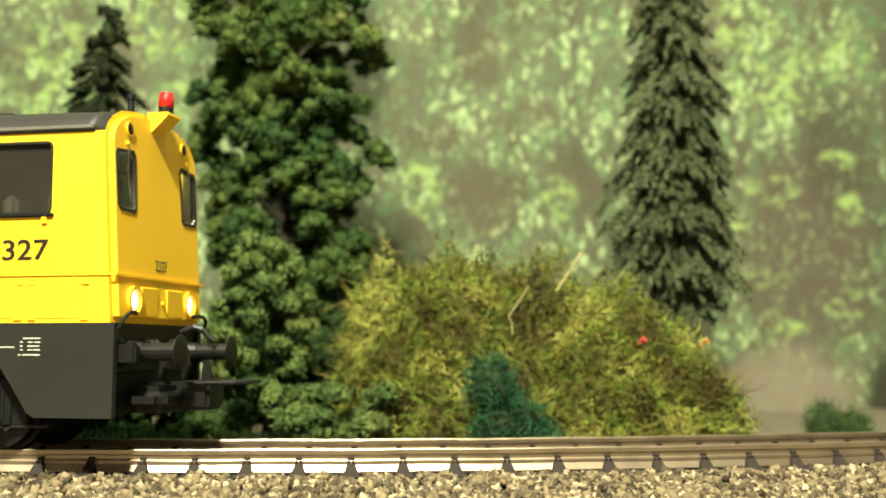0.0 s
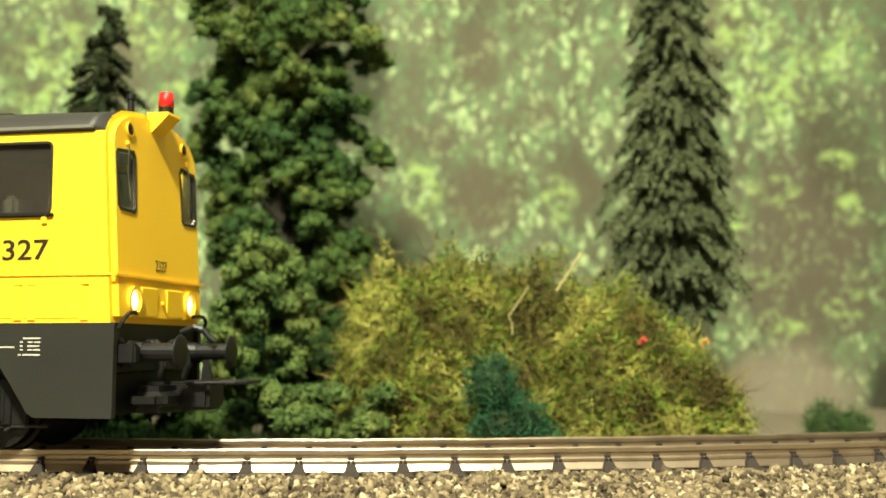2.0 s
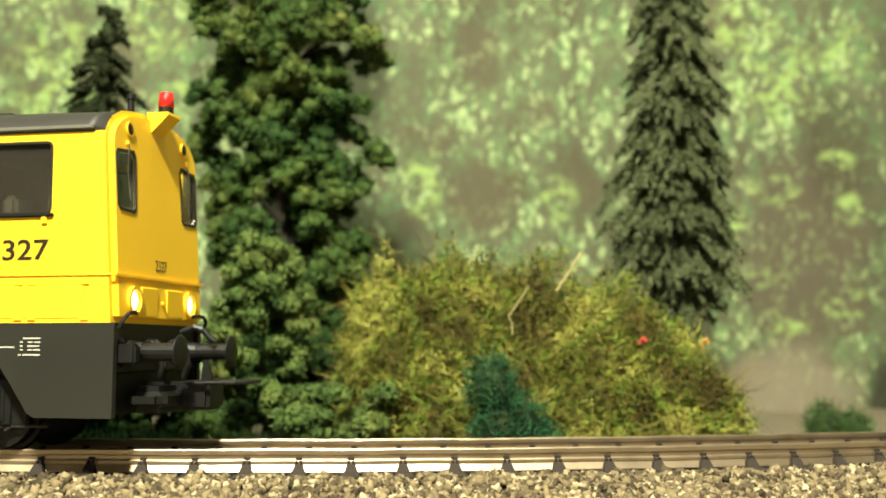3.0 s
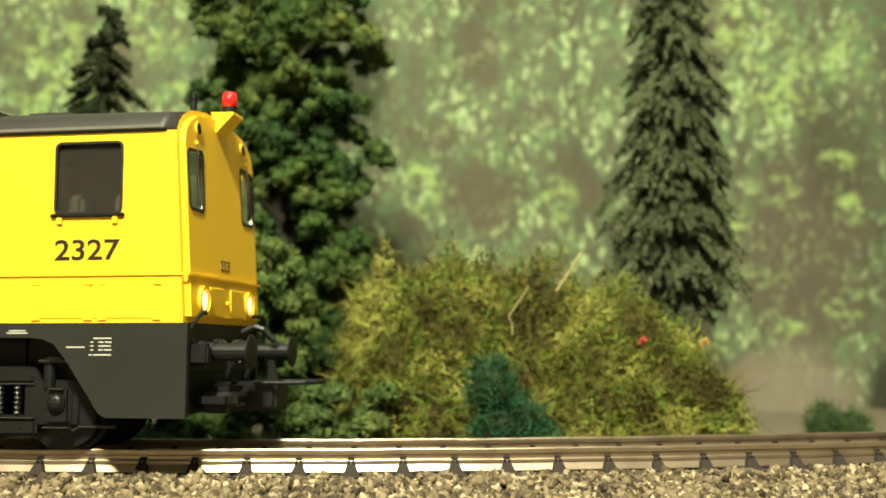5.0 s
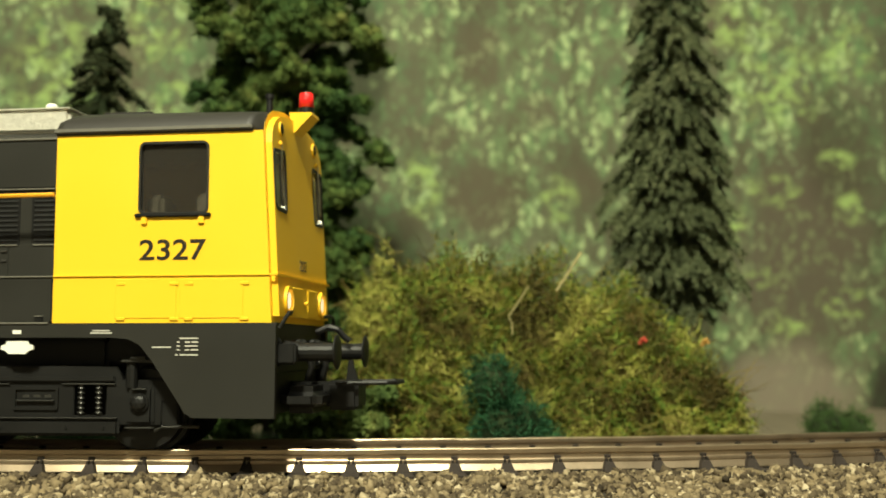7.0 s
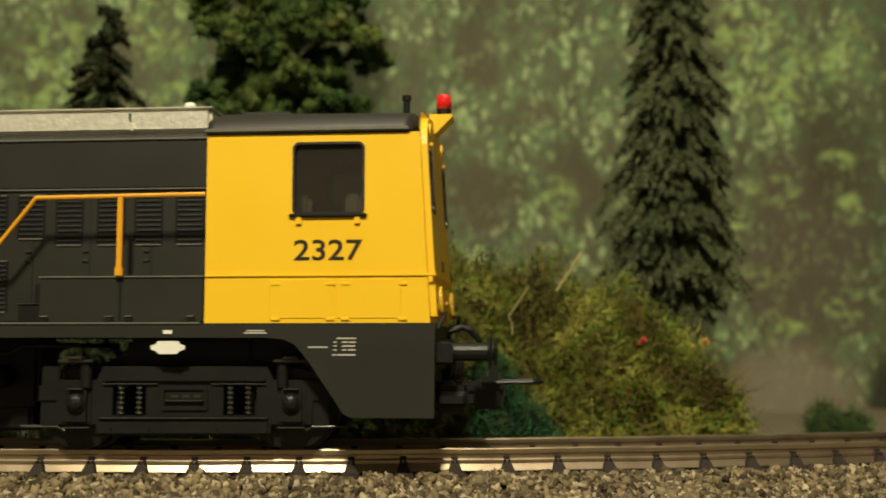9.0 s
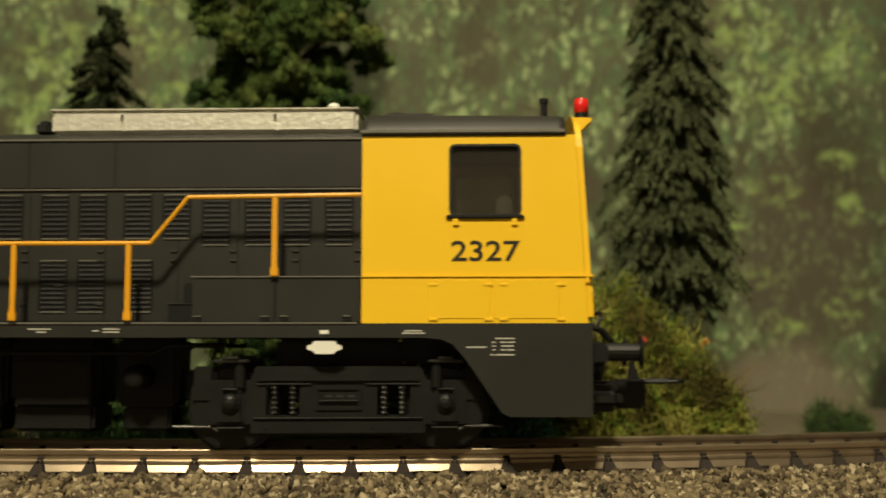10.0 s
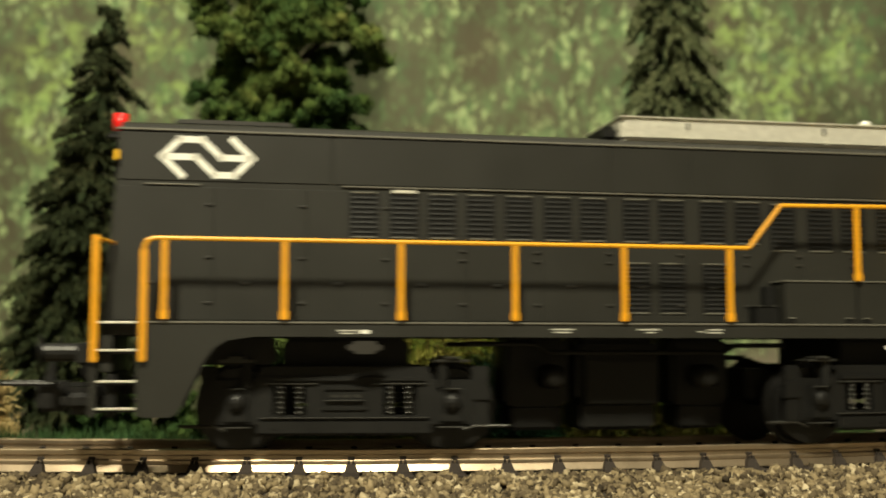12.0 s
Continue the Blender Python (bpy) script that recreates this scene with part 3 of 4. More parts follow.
    for s in (-1, 1):
        h = [(12.1, 39.7), (7.6, 40.1), (7.1, 39.4), (7.35, 32.4), (7.9, 31.8), (11.8, 31.9), (12.4, 32.6), (12.55, 39.1)]
        holes.append([(s * y, z) for y, z in h])
        holes.append(disc(s * 8.76, 19.9, 1.75))
        holes.append(disc(s * 8.56, 43.05, 0.85, 12))
    place = lambda u, v, q: Vector((lean(v) - q, u, v))
    fw = part("cab_front", slab(arch, holes, 0.9, place, 0.0, 0.85), YELLOW, loco)
    part("waist_rib", lofted([[(lean(23.0) - 0.3, y, 22.95), (lean(23.0) + 0.22, y, 22.95), (lean(23.0) + 0.22, y, 23.3), (lean(23.0) - 0.3, y, 23.3)] for y in (-HALF, HALF)]), YELLOW, fw)
    for y0, y1 in ((-6.6, -1.7), (1.2, 6.2)):
        part("hatch", box(lean(20) - 0.3, lean(20) + 0.16, y0, y1, 17.9, 21.8, 0.1, segments=1), YELLOW, fw)
    part("lock", rod((FRONT - 0.4, -0.2, 19.8), (FRONT + 0.25, -0.2, 19.8), 0.3), YELLOW, fw)
    for s in (-1, 1):
        h = [(12.1, 39.7), (7.6, 40.1), (7.1, 39.4), (7.35, 32.4), (7.9, 31.8), (11.8, 31.9), (12.4, 32.6), (12.55, 39.1)]
        cy, cz = 9.85, 35.9
        grow = lambda k: [(s * (cy + (y - cy) * k), cz + (z - cz) * k) for y, z in h]
        part("window_frame", slab(grow(1.045), [grow(0.94)], 1.0, lambda u, v, q: Vector((lean(v) + 0.12 - q, u, v))), RUBBER, fw, "black rubber window frame")
        p = part("pane", slab(grow(1.0), [], 0.12, lambda u, v, q: Vector((lean(v) - 0.35 - q, u, v))), CLEAR, fw, "tinted window pane")
        p.visible_shadow = False
        part("inner_rim", slab(grow(0.945), [grow(0.90)], 0.25, lambda u, v, q: Vector((lean(v) - 0.05 - q, u, v))), CHROME, fw, "thin bright window rim")
        # wiper
        part("wiper", pipe([(lean(40.6) + 0.3, s * 9.4, 40.8), (lean(37) + 0.25, s * 9.9, 37.0), (lean(33) + 0.2, s * 9.4, 33.4)], 0.1), CHROME, fw)
        part("wiper_motor", box(lean(41) - 0.1, lean(41) + 0.4, s * 9.4 - 0.35, s * 9.4 + 0.35, 40.7, 41.3, 0.12), YELLOW, fw)
        # headlight and upper signal light
        ring = part("headlight", slab(disc(s * 8.76, 19.9, 1.95, 24), [disc(s * 8.76, 19.9, 1.55, 24)], 0.8, lambda u, v, q: Vector((FRONT + 0.25 - q, u, v))), YELLOW, loco, "round headlight in a yellow ring")
        part("lens", ball((FRONT - 0.5, s * 8.76, 19.9), 1.62, None, (0.42, 1, 1)), LAMP_ON, ring, "lit warm white lens", True)
        ring = part("signal_light", slab(disc(s * 8.56, 43.05, 1.02, 16), [disc(s * 8.56, 43.05, 0.86, 16)], 0.7, lambda u, v, q: Vector((lean(v) + 0.25 - q, u, v))), YELLOW, loco)
        part("lens", ball((lean(43) + 0.08, s * 8.56, 43.05), 0.86, None, (0.35, 1, 1)), LAMP_OFF, ring, "dark unlit lens", True)
    writing("running_number", "2327", 1.5, 3.5, PRINT, fw, mm(lean(24.3) + 0.03, -1.9, 24.3, 90 - math.degrees(math.atan(lean(24) - lean(25))), 0, 90), "small dark running number", -0.012)
    # back wall, floor and a desk inside
    part("cab_rear", box(43.5, 44.3, -HALF + 0.95, HALF - 0.95, 17, 41.8), YELLOW, loco)
    part("cab_floor", box(44.4, 72.5, -HALF + 1, HALF - 1, 17.0, 18.0), SEAT, loco)
    part("control_desk", box(61.4, 63.6, -9.5, 9.5, 18.1, 34.5, 0.5), SEAT, loco)
    part("driver_seat", box(54.2, 56.6, -9, -4, 18.1, 34.5, 0.6), SEAT, loco)
    # roof
    ring = [(-13.9, 41.9), (-13.75, 42.9), (-12.9, 44.1), (-11.2, 44.9), (-8.2, 45.8), (-4, 46.35), (0, 46.6)]
    ring = ring + [(-y, z) for y, z in ring[-2::-1]]
    secs = []
    for x, k in ((43.4, 0.9), (44.4, 1.03), (60.0, 1.0), (69.6, 0.96), (70.7, 0.94)):
        secs.append([(x, y, 41.9 + (z - 41.9) * k) for y, z in ring])
    rf = part("cab_roof", lofted(secs), ROOF, loco, "dark grey cab roof", True)
    for s in (-1, 1):
        part("gutter", box(43.2, 70.6, *sorted((s * (HALF + 0.1), s * (HALF + 0.6))), 42.15, 42.75, 0.15), EDGE_HIGHLIGHT, rf)
    part("roof_cover", box(45.5, 53, -5, 6, 46.0, 46.9, 0.3), ROOF, rf)
    part("roof_vent", rod((47.0, 0, 46.8), (47.0, 0, 47.4), 0.8, rod((47.0, 0, 47.3), (47.0, 0, 47.7), 1.5, None, 14), 12), BLACK, rf)
    # visor with the beacon
    v = lofted([[(lean(46) - 0.6, y, 46.75), (75.3, y, 46.7), (75.35, y, 46.35), (lean(43.5) - 0.2, y, 43.6)] for y in (-2.0, 2.0)])
    part("visor", v, YELLOW, loco)
    be = part("beacon", rod((FRONT - 0.3, 0, 46.7), (FRONT - 0.3, 0, 47.75), 1.05, None, 16), BLACK, loco, "red warning beacon")
    lens = rod((FRONT - 0.3, 0, 47.75), (FRONT - 0.3, 0, 49.7), 1.1, None, 18, 1.02)
    lens = ball((FRONT - 0.3, 0, 49.7), 1.02, lens, (1, 1, 0.3))
    part("lens", lens, RED, be, "red lens", True)
    an = part("horn", rod((68.6, 0, 46.0), (68.6, 0, 49.4), 0.5, None, 12), BLACK, loco)
    part("cap", rod((68.6, 0, 49.2), (68.6, 0, 49.9), 0.65, None, 12), BLACK, an)


def hood(loco):
    # body shell with a softly domed roof
    ring = [(-HOOD, 17.0), (-HOOD, 42.0), (-HOOD + 0.15, 42.7), (-HOOD + 0.9, 43.3), (-6, 44.0), (0, 44.3)]
    ring = ring + [(-y, z) for y, z in ring[-2::-1]]
    secs = [[(x0 + (x1 - x0) * (z - 17) / 27, y, z) for y, z in ring] for x0, x1 in ((-72.4, -70.6), (-71.6, -69.9), (43.5, 43.5))]
    h = part("hood", lofted(secs), GREY, loco, "dark grey engine hood")
    for s in (-1, 1):
        y = s * HOOD
        yy = lambda d: sorted((y, y + s * d))
        # hood edge and ledge in pale grey, their highlight painted on
        part("roof_edge", box(-71.3, 43.4, *yy(0.35), 42.25, 42.6, 0.1), EDGE_HIGHLIGHT, h)
        part("ledge", box(-41.6, 43.4, *yy(0.32), 35.35, 35.58, 0.06), EDGE_HIGHLIGHT, h)
        # upper side panels, edge to edge
        for x0, x1 in ((-71.0, -43.0), (-42.7, -3.5), (-3.2, 8.6), (8.9, 43.2)):
            part("upper_panel", box(x0, x1, *yy(0.14), 35.7, 42.1, 0.07, segments=1), GREY, h)
        # doors below the louvres
        xs = [-71.0, -58.5, -46.2, -34.9, -24.2, -13.6, -3.0, 7.6, 17.8, 26.0, 34.6, 43.2]
        for i, (x0, x1) in enumerate(zip(xs, xs[1:])):
            part("door", box(x0 + 0.08, x1 - 0.08, *yy(0.1), 17.3, 34.9, 0.06, segments=1), GREY, h)
            for z in (19.6, 25.6, 32.6 if i < 3 else 26.9):
                part("hinge", box(x1 - 1.1, x1 - 0.25, *yy(0.34), z - 0.16, z + 0.16, 0.06, segments=1), ROOF, h)
            part("latch", box(x0 + 3.6, x0 + 4.8, *yy(0.36), 22.0, 22.4, 0.08, segments=1), ROOF, h)
        for x in (-40.2, -34.7, -29.4, -24.0, -18.5, -12.9, -7.7, -1.3, 4.0, 10.3, 15.7):
            louvre(x, 29.0, 34.4, s, h)
        for x in (21.2, 27.1, 32.4, 38.2):
            louvre(x, 28.1, 34.2, s, h)
        for x in (-1.3, 4.0, 10.6):
            louvre(x, 18.9, 25.3, s, h)
        part("label_plate", box(-34.7, -31.2, *yy(0.4), 34.75, 35.15), SILVER, h)
        part("seam_strip", box(-67.6, -60.4, *yy(0.26), 35.1, 35.3, 0.05, segments=1), EDGE_HIGHLIGHT, h)
        # plain white two-way arrow emblem
        em = bmesh.new()
        u0, v0 = -65.55, 35.4
        if s > 0:
            u0 = -53.0
        strips = [[(0.2, 2.65), (2.6, 5.0), (5.7, 5.0), (8.3, 2.65), (12.4, 2.65)], [(0.2, 2.65), (4.8, 2.65), (7.4, 0.3), (10.2, 0.3), (12.6, 2.65)], [(0.5, 2.4), (2.9, 0.2)], [(12.3, 2.9), (9.9, 5.1)]]
        for st in strips:
            for a, c in zip(st, st[1:]):
                d = Vector((c[0] - a[0], c[1] - a[1])).normalized() * 0.44
                nrm = Vector((-d.y, d.x))
                q = [Vector(a) - d + nrm, Vector(a) - d - nrm, Vector(c) + d - nrm, Vector(c) + d + nrm]
                q = [(u0 + p.x * 0.95 * -s, v0 + 0.85 + p.y) for p in q]
                em = join(em, lofted([[(p[0], y + s * w, p[1]) for p in q] for w in (0.10, 0.17)]))
        part("emblem", em, WHITE, h, "white two-way arrow emblem")
        part("tail_lamp", box(-71.3, -70.8, *sorted((s * 9.5, s * 10.4)), 38.0, 39.6, 0.2), YELLOW, h)
    part("hood_roof_cover", box(-64, -48, -5, 5, 44.0, 44.9, 0.3), ROOF, h)
    part("exhaust", box(-3.6, -1.4, -7.4, 7.4, 43.6, 45.7, 0.5), BLACK, h)
    part("roof_fan_cover", box(20, 30, -6, 6, 47.0, 47.25, 0.1), BLACK, h)
    be = part("beacon", rod((-71.6, -2, 42.9), (-71.6, -2, 43.25), 1.15, None, 16), BLACK, loco, "red warning beacon")
    part("lens", ball((-71.4, -2, 45.75), 1.0, rod((-71.4, -2, 43.25), (-71.4, -2, 45.75), 1.05, None, 18, 1.0), (1, 1, 0.16)), RED, be, "red lens", True)
    part("beacon_bracket", box(-73.0, -69, -3, -1, 42.3, 42.9, 0.1), BLACK, be)
    # silver cooling unit on the roof
    bx = part("cooler", box(-1.1, 42.2, -8.0, 8.0, 43.6, 47.0, 0.5, segments=3), SILVER, loco, "silver painted roof cooler")
    part("lid", box(-1.3, 42.4, -8.25, 8.25, 46.85, 47.12, 0.1), SILVER, bx)
    for x in (9.4, 31.0):
        for s in (-1, 1):
            part("bolt", rod((x, s * 7.9, 44.2), (x, s * 8.35, 44.2), 0.35), SILVER, bx)
            part("clip", box(x - 0.5, x - 0.2, *sorted((s * 7.9, s * 8.3)), 45.4, 46.3), ROOF, bx)
    part("filler_cap", ball((38.6, -6.2, 47.65), 0.85, rod((38.6, -6.2, 46.9), (38.6, -6.2, 47.6), 0.6), (1, 1, 0.6)), WHITE, bx, smooth=True)
    # battery boxes on the walkway
    for s in (-1, 1):
        yb = sorted((s * (HOOD + 0.1), s * 13.6))
        bb = part("battery_box", box(20.8, 43.3, *yb, 17.0, 22.95, 0.15), GREY, loco)
        part("lid", box(20.6, 43.35, *sorted((s * (HOOD + 0.1), s * 13.75)), 22.95, 23.2, 0.08), EDGE_HIGHLIGHT, bb)
        part("seam", box(31.8, 32.1, *sorted((s * 13.55, s * 13.72)), 17.2, 22.9), BLACK, bb)
        for x in (21.6, 30.6, 33.2, 41.6):
            cl = part("clasp", box(x - 0.6, x + 0.6, *sorted((s * 13.55, s * 14.0)), 17.1, 17.75, 0.12), BLACK, bb)
            # thin pale top, the clasp's highlight put into its colour
            part("latch", box(x - 0.5, x + 0.5, *sorted((s * 13.55, s * 14.15)), 17.75, 17.9, 0.05, segments=1), EDGE_HIGHLIGHT, cl)
        sb = part("step_block", box(17.2, 20.5, *sorted((s * 9.45, s * 12.2)), 17.05, 19.5, 0.15), BLACK, loco)
        part("riser", box(19.0, 20.5, *sorted((s * 9.45, s * 11.2)), 19.6, 22.4, 0.2), BLACK, sb)
        part("tread", box(17.1, 20.5, *sorted((s * 9.45, s * 12.4)), 19.5, 19.65, 0.05, segments=1), COIL_GLINT, sb)


def frame_and_rails(loco):
    outline = [(74.2, 16.9), (74.0, 16.4), (73.9, 4.65), (63.0, 4.65), (62.0, 5.2), (60.9, 6.9), (57.4, 12.0), (55.6, 14.1), (54.0, 14.8), (51.5, 15.0), (-53.0, 15.1), (-56.6, 14.6), (-58.2, 13.6), (-59.4, 11.9), (-62.0, 6.3), (-62.8, 5.2), (-63.6, 4.9), (-66.9, 4.9), (-66.9, 16.9)]
    for s in (-1, 1):
        sb = part("solebar", slab(outline, [], 1.0, lambda u, v, q: Vector((u, s * (HALF - q), v))), GREY, loco, "dark grey solebar and skirt")
        # pale strip painting the lit top edge of the solebar
        part("edge_strip", box(-66.8, 43.0, *sorted((s * (HALF - 0.3), s * (HALF + 0.2))), 16.75, 17.05, 0.1), EDGE_HIGHLIGHT, sb)
        # unreadable lettering as bars
        f = HALF + 0.02
        for x0, x1, z in ((-13.6, -10.4, 16.15), (-13.2, -10.8, 15.75), (-1.2, 2.0, 16.15), (0, 1.3, 15.75), (7.6, 8.4, 15.9), (9.0, 11.2, 16.15), (9.0, 11.2, 15.75), (49.2, 51.6, 15.9), (48.9, 51.9, 15.6), (-42.4, -39.6, 15.9), (-42.0, -40.0, 15.55), (57.4, 60.0, 13.75), (61.2, 63.7, 14.9), (60.8, 61.2, 14.4), (61.9, 62.6, 14.4), (62.8, 63.7, 14.4), (60.8, 61.2, 13.9), (61.9, 63.6, 13.9), (60.8, 61.2, 13.4), (61.9, 62.5, 13.4), (62.7, 63.7, 13.4), (60.6, 61.0, 12.75), (61.2, 63.7, 12.75)):
            part("lettering", box(x0, x1, *sorted((s * f, s * (f + 0.04))), z - 0.085, z + 0.085), LETTER, sb)
        for x in (38.6, -38.8):
            pl = [(x - 2.3, 13.45), (x - 2.3, 13.95), (x - 1.6, 14.15), (x - 1.45, 14.55), (x + 1.45, 14.55), (x + 1.6, 14.15), (x + 2.3, 13.95), (x + 2.3, 13.45), (x + 1.6, 13.25), (x + 1.2, 12.85), (x - 1.2, 12.85), (x - 1.6, 13.25)]
            bm = slab(pl, [], 0.3, lambda u, v, q: Vector((u, s * (HALF - 0.1 - q), v)))
            part("works_plate", bm, WHITE if x > 0 else ROOF, loco, "white cross-shaped plate" if x > 0 else "grey cross-shaped plate")
            part("works_mark", box(x - 0.6, x + 0.6, *sorted((s * f, s * (f + 0.05))), 15.5, 16.0), WHITE, sb)
        # handrail
        y = s * 14.1
        hr = part("handrail", pipe([(-67.0, y, 11.9), (-67.0, y, 26.4), (-66.6, y, 27.3), (-65.7, y, 27.6), (15.2, y, 27.6), (20.2, y, 33.75), (43.4, y, 34.0)], 0.3), ORANGE, loco, "yellow orange handrail")
        for x, z0, z1 in ((-64.5, 17.2, 27.6), (-49.35, 17.2, 27.6), (-34.1, 17.2, 27.6), (-18.6, 17.2, 27.6), (-3.2, 17.2, 27.6), (12.3, 17.2, 27.6), (31.9, 23.1, 33.9)):
            bm = box(x - 0.36, x + 0.36, y - 0.28, y + 0.28, z0, z1, 0.12)
            bm = box(x - 0.52, x + 0.52, y - 0.34, y + 0.34, z0, z0 + 1.3, 0.12, bm)
            part("post", bm, ORANGE, hr)
        part("grab_post", box(-67.4, -66.6, y - 0.3, y + 0.3, 11.9, 26.2, 0.15), ORANGE, hr)
        gp = part("grab_post", box(-73.3, -72.5, y - 0.3, y + 0.3, 11.8, 27.9, 0.15), ORANGE, loco, "yellow orange grab post")
        part("stay", pipe([(-72.9, y, 27.5), (-71.5, s * 11, 27.3), (-71.2, s * 9.2, 27.2)], 0.25), ORANGE, gp)
        # ladder at the rear corner
        for x in (-73.0, -67.3):
            part("stile", box(x - 0.4, x + 0.4, *sorted((s * 13.0, s * 13.7)), 5.0, 16.9, 0.1), GREY, loco)
        for z in (5.6, 9.0, 12.9, 16.4):
            st = part("step", box(-72.6, -67.7, *sorted((s * 11.4, s * 13.8)), z, z + 0.5, 0.12), BLACK, loco)
            part("nosing", box(-72.5, -67.8, *sorted((s * 13.7, s * 13.95)), z + 0.3, z + 0.6, 0.05, segments=1), SILVER, st)
        # buffers front and back
        for end, x0 in ((1, 73.2), (-1, -72.2)):
            b0 = part("buffer", rod((x0, s * 8.8, 13.1), (x0 + end * 2.6, s * 8.8, 13.1), 1.75, None, 14, 1.3), GLOSSY, loco, "black sprung buffer")
            part("housing", rod((x0 + end * 1.2, s * 8.8, 13.1), (x0 + end * 7.4, s * 8.8, 13.1), 1.2, None, 14), GLOSSY, b0, smooth=False)
            part("buffer_plate", ball((x0 + end * 7.7, s * 8.8, 13.1), 2.35, None, (0.14, 1, 1), 3), GLOSSY, b0, smooth=True)
            part("base_plate", box(*sorted((x0 - end * 0.2, x0 + end * 0.6)), s * 8.8 - 1.9, s * 8.8 + 1.9, 11.2, 15.0, 0.2), GLOSSY, b0)
    part("floor_plate", box(-71.6, 73.0, -12.7, 12.7, 15.3, 16.9), GREY, loco)
    for end, x0 in ((1, 73.0), (-1, -72.0)):
        part("buffer_beam", box(*sorted((x0 - end * 1.2, x0 + end * 0.3)), -12.7, 12.7, 10.5, 16.9, 0.2), GREY, loco)
        part("beam_plate", box(*sorted((x0 - end * 1.8, x0 - end * 0.4)), -12.7, 12.7, 4.9, 10.4, 0.2), BLACK, loco)
        # model coupler with its loop
        bm = box(*sorted((x0 - end * 4, x0 + end * 7.5)), -1.8, 1.8, 7.4, 9.0, 0.3)
        bm = box(*sorted((x0 + end * 5.0, x0 + end * 9.4)), -2.9, 2.9, 5.2, 9.2, 0.5, bm)
        cp = part("coupler", bm, GLOSSY, loco, "black plastic loop coupler")
        part("loop", pipe([(x0 + end * 6.5, -3.6, 8.9), (x0 + end * 13.6, -3.6, 9.0), (x0 + end * 14.6, -2.6, 9.0), (x0 + end * 14.6, 2.6, 9.0), (x0 + end * 13.6, 3.6, 9.0), (x0 + end * 6.5, 3.6, 8.9)], 0.3), GLOSSY, cp)
        part("hook", lofted([[(x0 + end * 7.2, y, 9.2), (x0 + end * 8.8, y, 9.2), (x0 + end * 8.0, y, 12.0), (x0 + end * 7.5, y, 12.0)] for y in (-0.4, 0.4)]), GLOSSY, cp)
        part("draw_hook", pipe([(x0, 0, 12.6), (x0 + end * 2.4, 0, 12.6), (x0 + end * 3.4, 0, 11.6)], 0.7), GLOSSY, loco)
        part("plough", box(*sorted((x0 - end * 0.2, x0 + end * 5.6)), -8.6, 8.6, 5.0, 8.6, 1.3, segments=3), GLOSSY, loco)
        for y, sw in ((-4.6, 1), (4.8, -1), (3.2, 1), (-3.0, -1)):
            part("brake_hose", pipe([(x0, y, 14.2), (x0 + end * 1.7, y, 14.5), (x0 + end * 2.9, y + 0.3 * sw, 13.2), (x0 + end * 3.2, y + 0.5 * sw, 11.0), (x0 + end * 2.6, y + 0.6 * sw, 9.2)], 0.42), GLOSSY, loco)
        for s in (-1, 1):
            if end > 0:
                part("lamp_cable", pipe([(FRONT + 0.3, s * 8.9, 18.2), (FRONT + 0.8, s * 10.4, 18.35), (FRONT + 0.9, s * 11.9, 18.2), (FRONT + 0.8, s * 12.9, 17.6), (FRONT + 0.5, s * 13.3, 16.9), (FRONT + 0.1, s * 13.4, 16.2)], 0.27), GLOSSY, loco)
                if s > 0:
                    part("air_hose", pipe([(FRONT - 0.2, 6.4, 15.9), (FRONT + 1.6, 6.6, 16.7), (FRONT + 3.0, 6.8, 16.3), (FRONT + 3.9, 7.0, 15.2), (FRONT + 4.6, 7.2, 14.6)], 0.48), GLOSSY, loco)
            part("beam_step", box(*sorted((x0 + end * 0.1, x0 + end * 3.2)), s * 11.4 - 0.9, s * 11.4 + 0.9, 11.5, 14.2, 0.3), BLACK, loco)
    # tanks between the bogies; unseen black boxes added to darken the open gaps
    part("gap_infill", box(-67, -50.0, -7.6, 7.6, 11.4, 15.25, 0.4), BLACK, loco)
    part("gap_infill", box(48.5, 58.5, -7.6, 7.6, 11.4, 15.25, 0.4), BLACK, loco)
    part("gap_block", box(18.2, 22.4, -6.0, 6.0, 6.2, 10.6, 0.4), BLACK, loco)
    # black block standing in for the shade under the tank
    part("tank_shade_block", box(-6.6, 4.8, -4.2, 4.2, 1.9, 5.9, 0.5), BLACK, loco)
    part("fuel_tank", box(-7.2, 5.4, -5.0, 5.0, 5.7, 15.2, 0.9), BLACK, loco)
    for x0, x1 in ((-17.5, -8.0), (7.6, 16.5)):
        part("equipment_case", box(x0, x1, -3.8, 3.8, 5.4, 15.2, 0.6), BLACK, loco)
        # black block below the case, in place of the shade there
        part("case_shade_block", box(x0 + 1, x1 - 1, -3.4, 3.4, 1.9, 5.6, 0.5), BLACK, loco)
    for s in (-1, 1):
        part("tank_panel", box(-6.0, 4.8, *sorted((s * 4.9, s * 5.7)), 5.6, 11.9, 0.25), BLACK, loco)
        for x in (-11.3, 11.6):
            part("air_tank", ball((x, s * 8.2, 9.6), 1.7, rod((x, s * 1, 9.6), (x, s * 8.2, 9.6), 1.7, None, 16), (1, 0.5, 1)), GLOSSY, loco, smooth=True)
        part("pipe_run", pipe([(-24, s * 7.5, 14.2), (-14, s * 7.5, 14.2), (-12, s * 7.5, 13.0), (14, s * 7.5, 13.0), (16, s * 7.5, 14.0), (24, s * 7.5, 14.0)], 0.35), BLACK, loco)


WHEELS = []


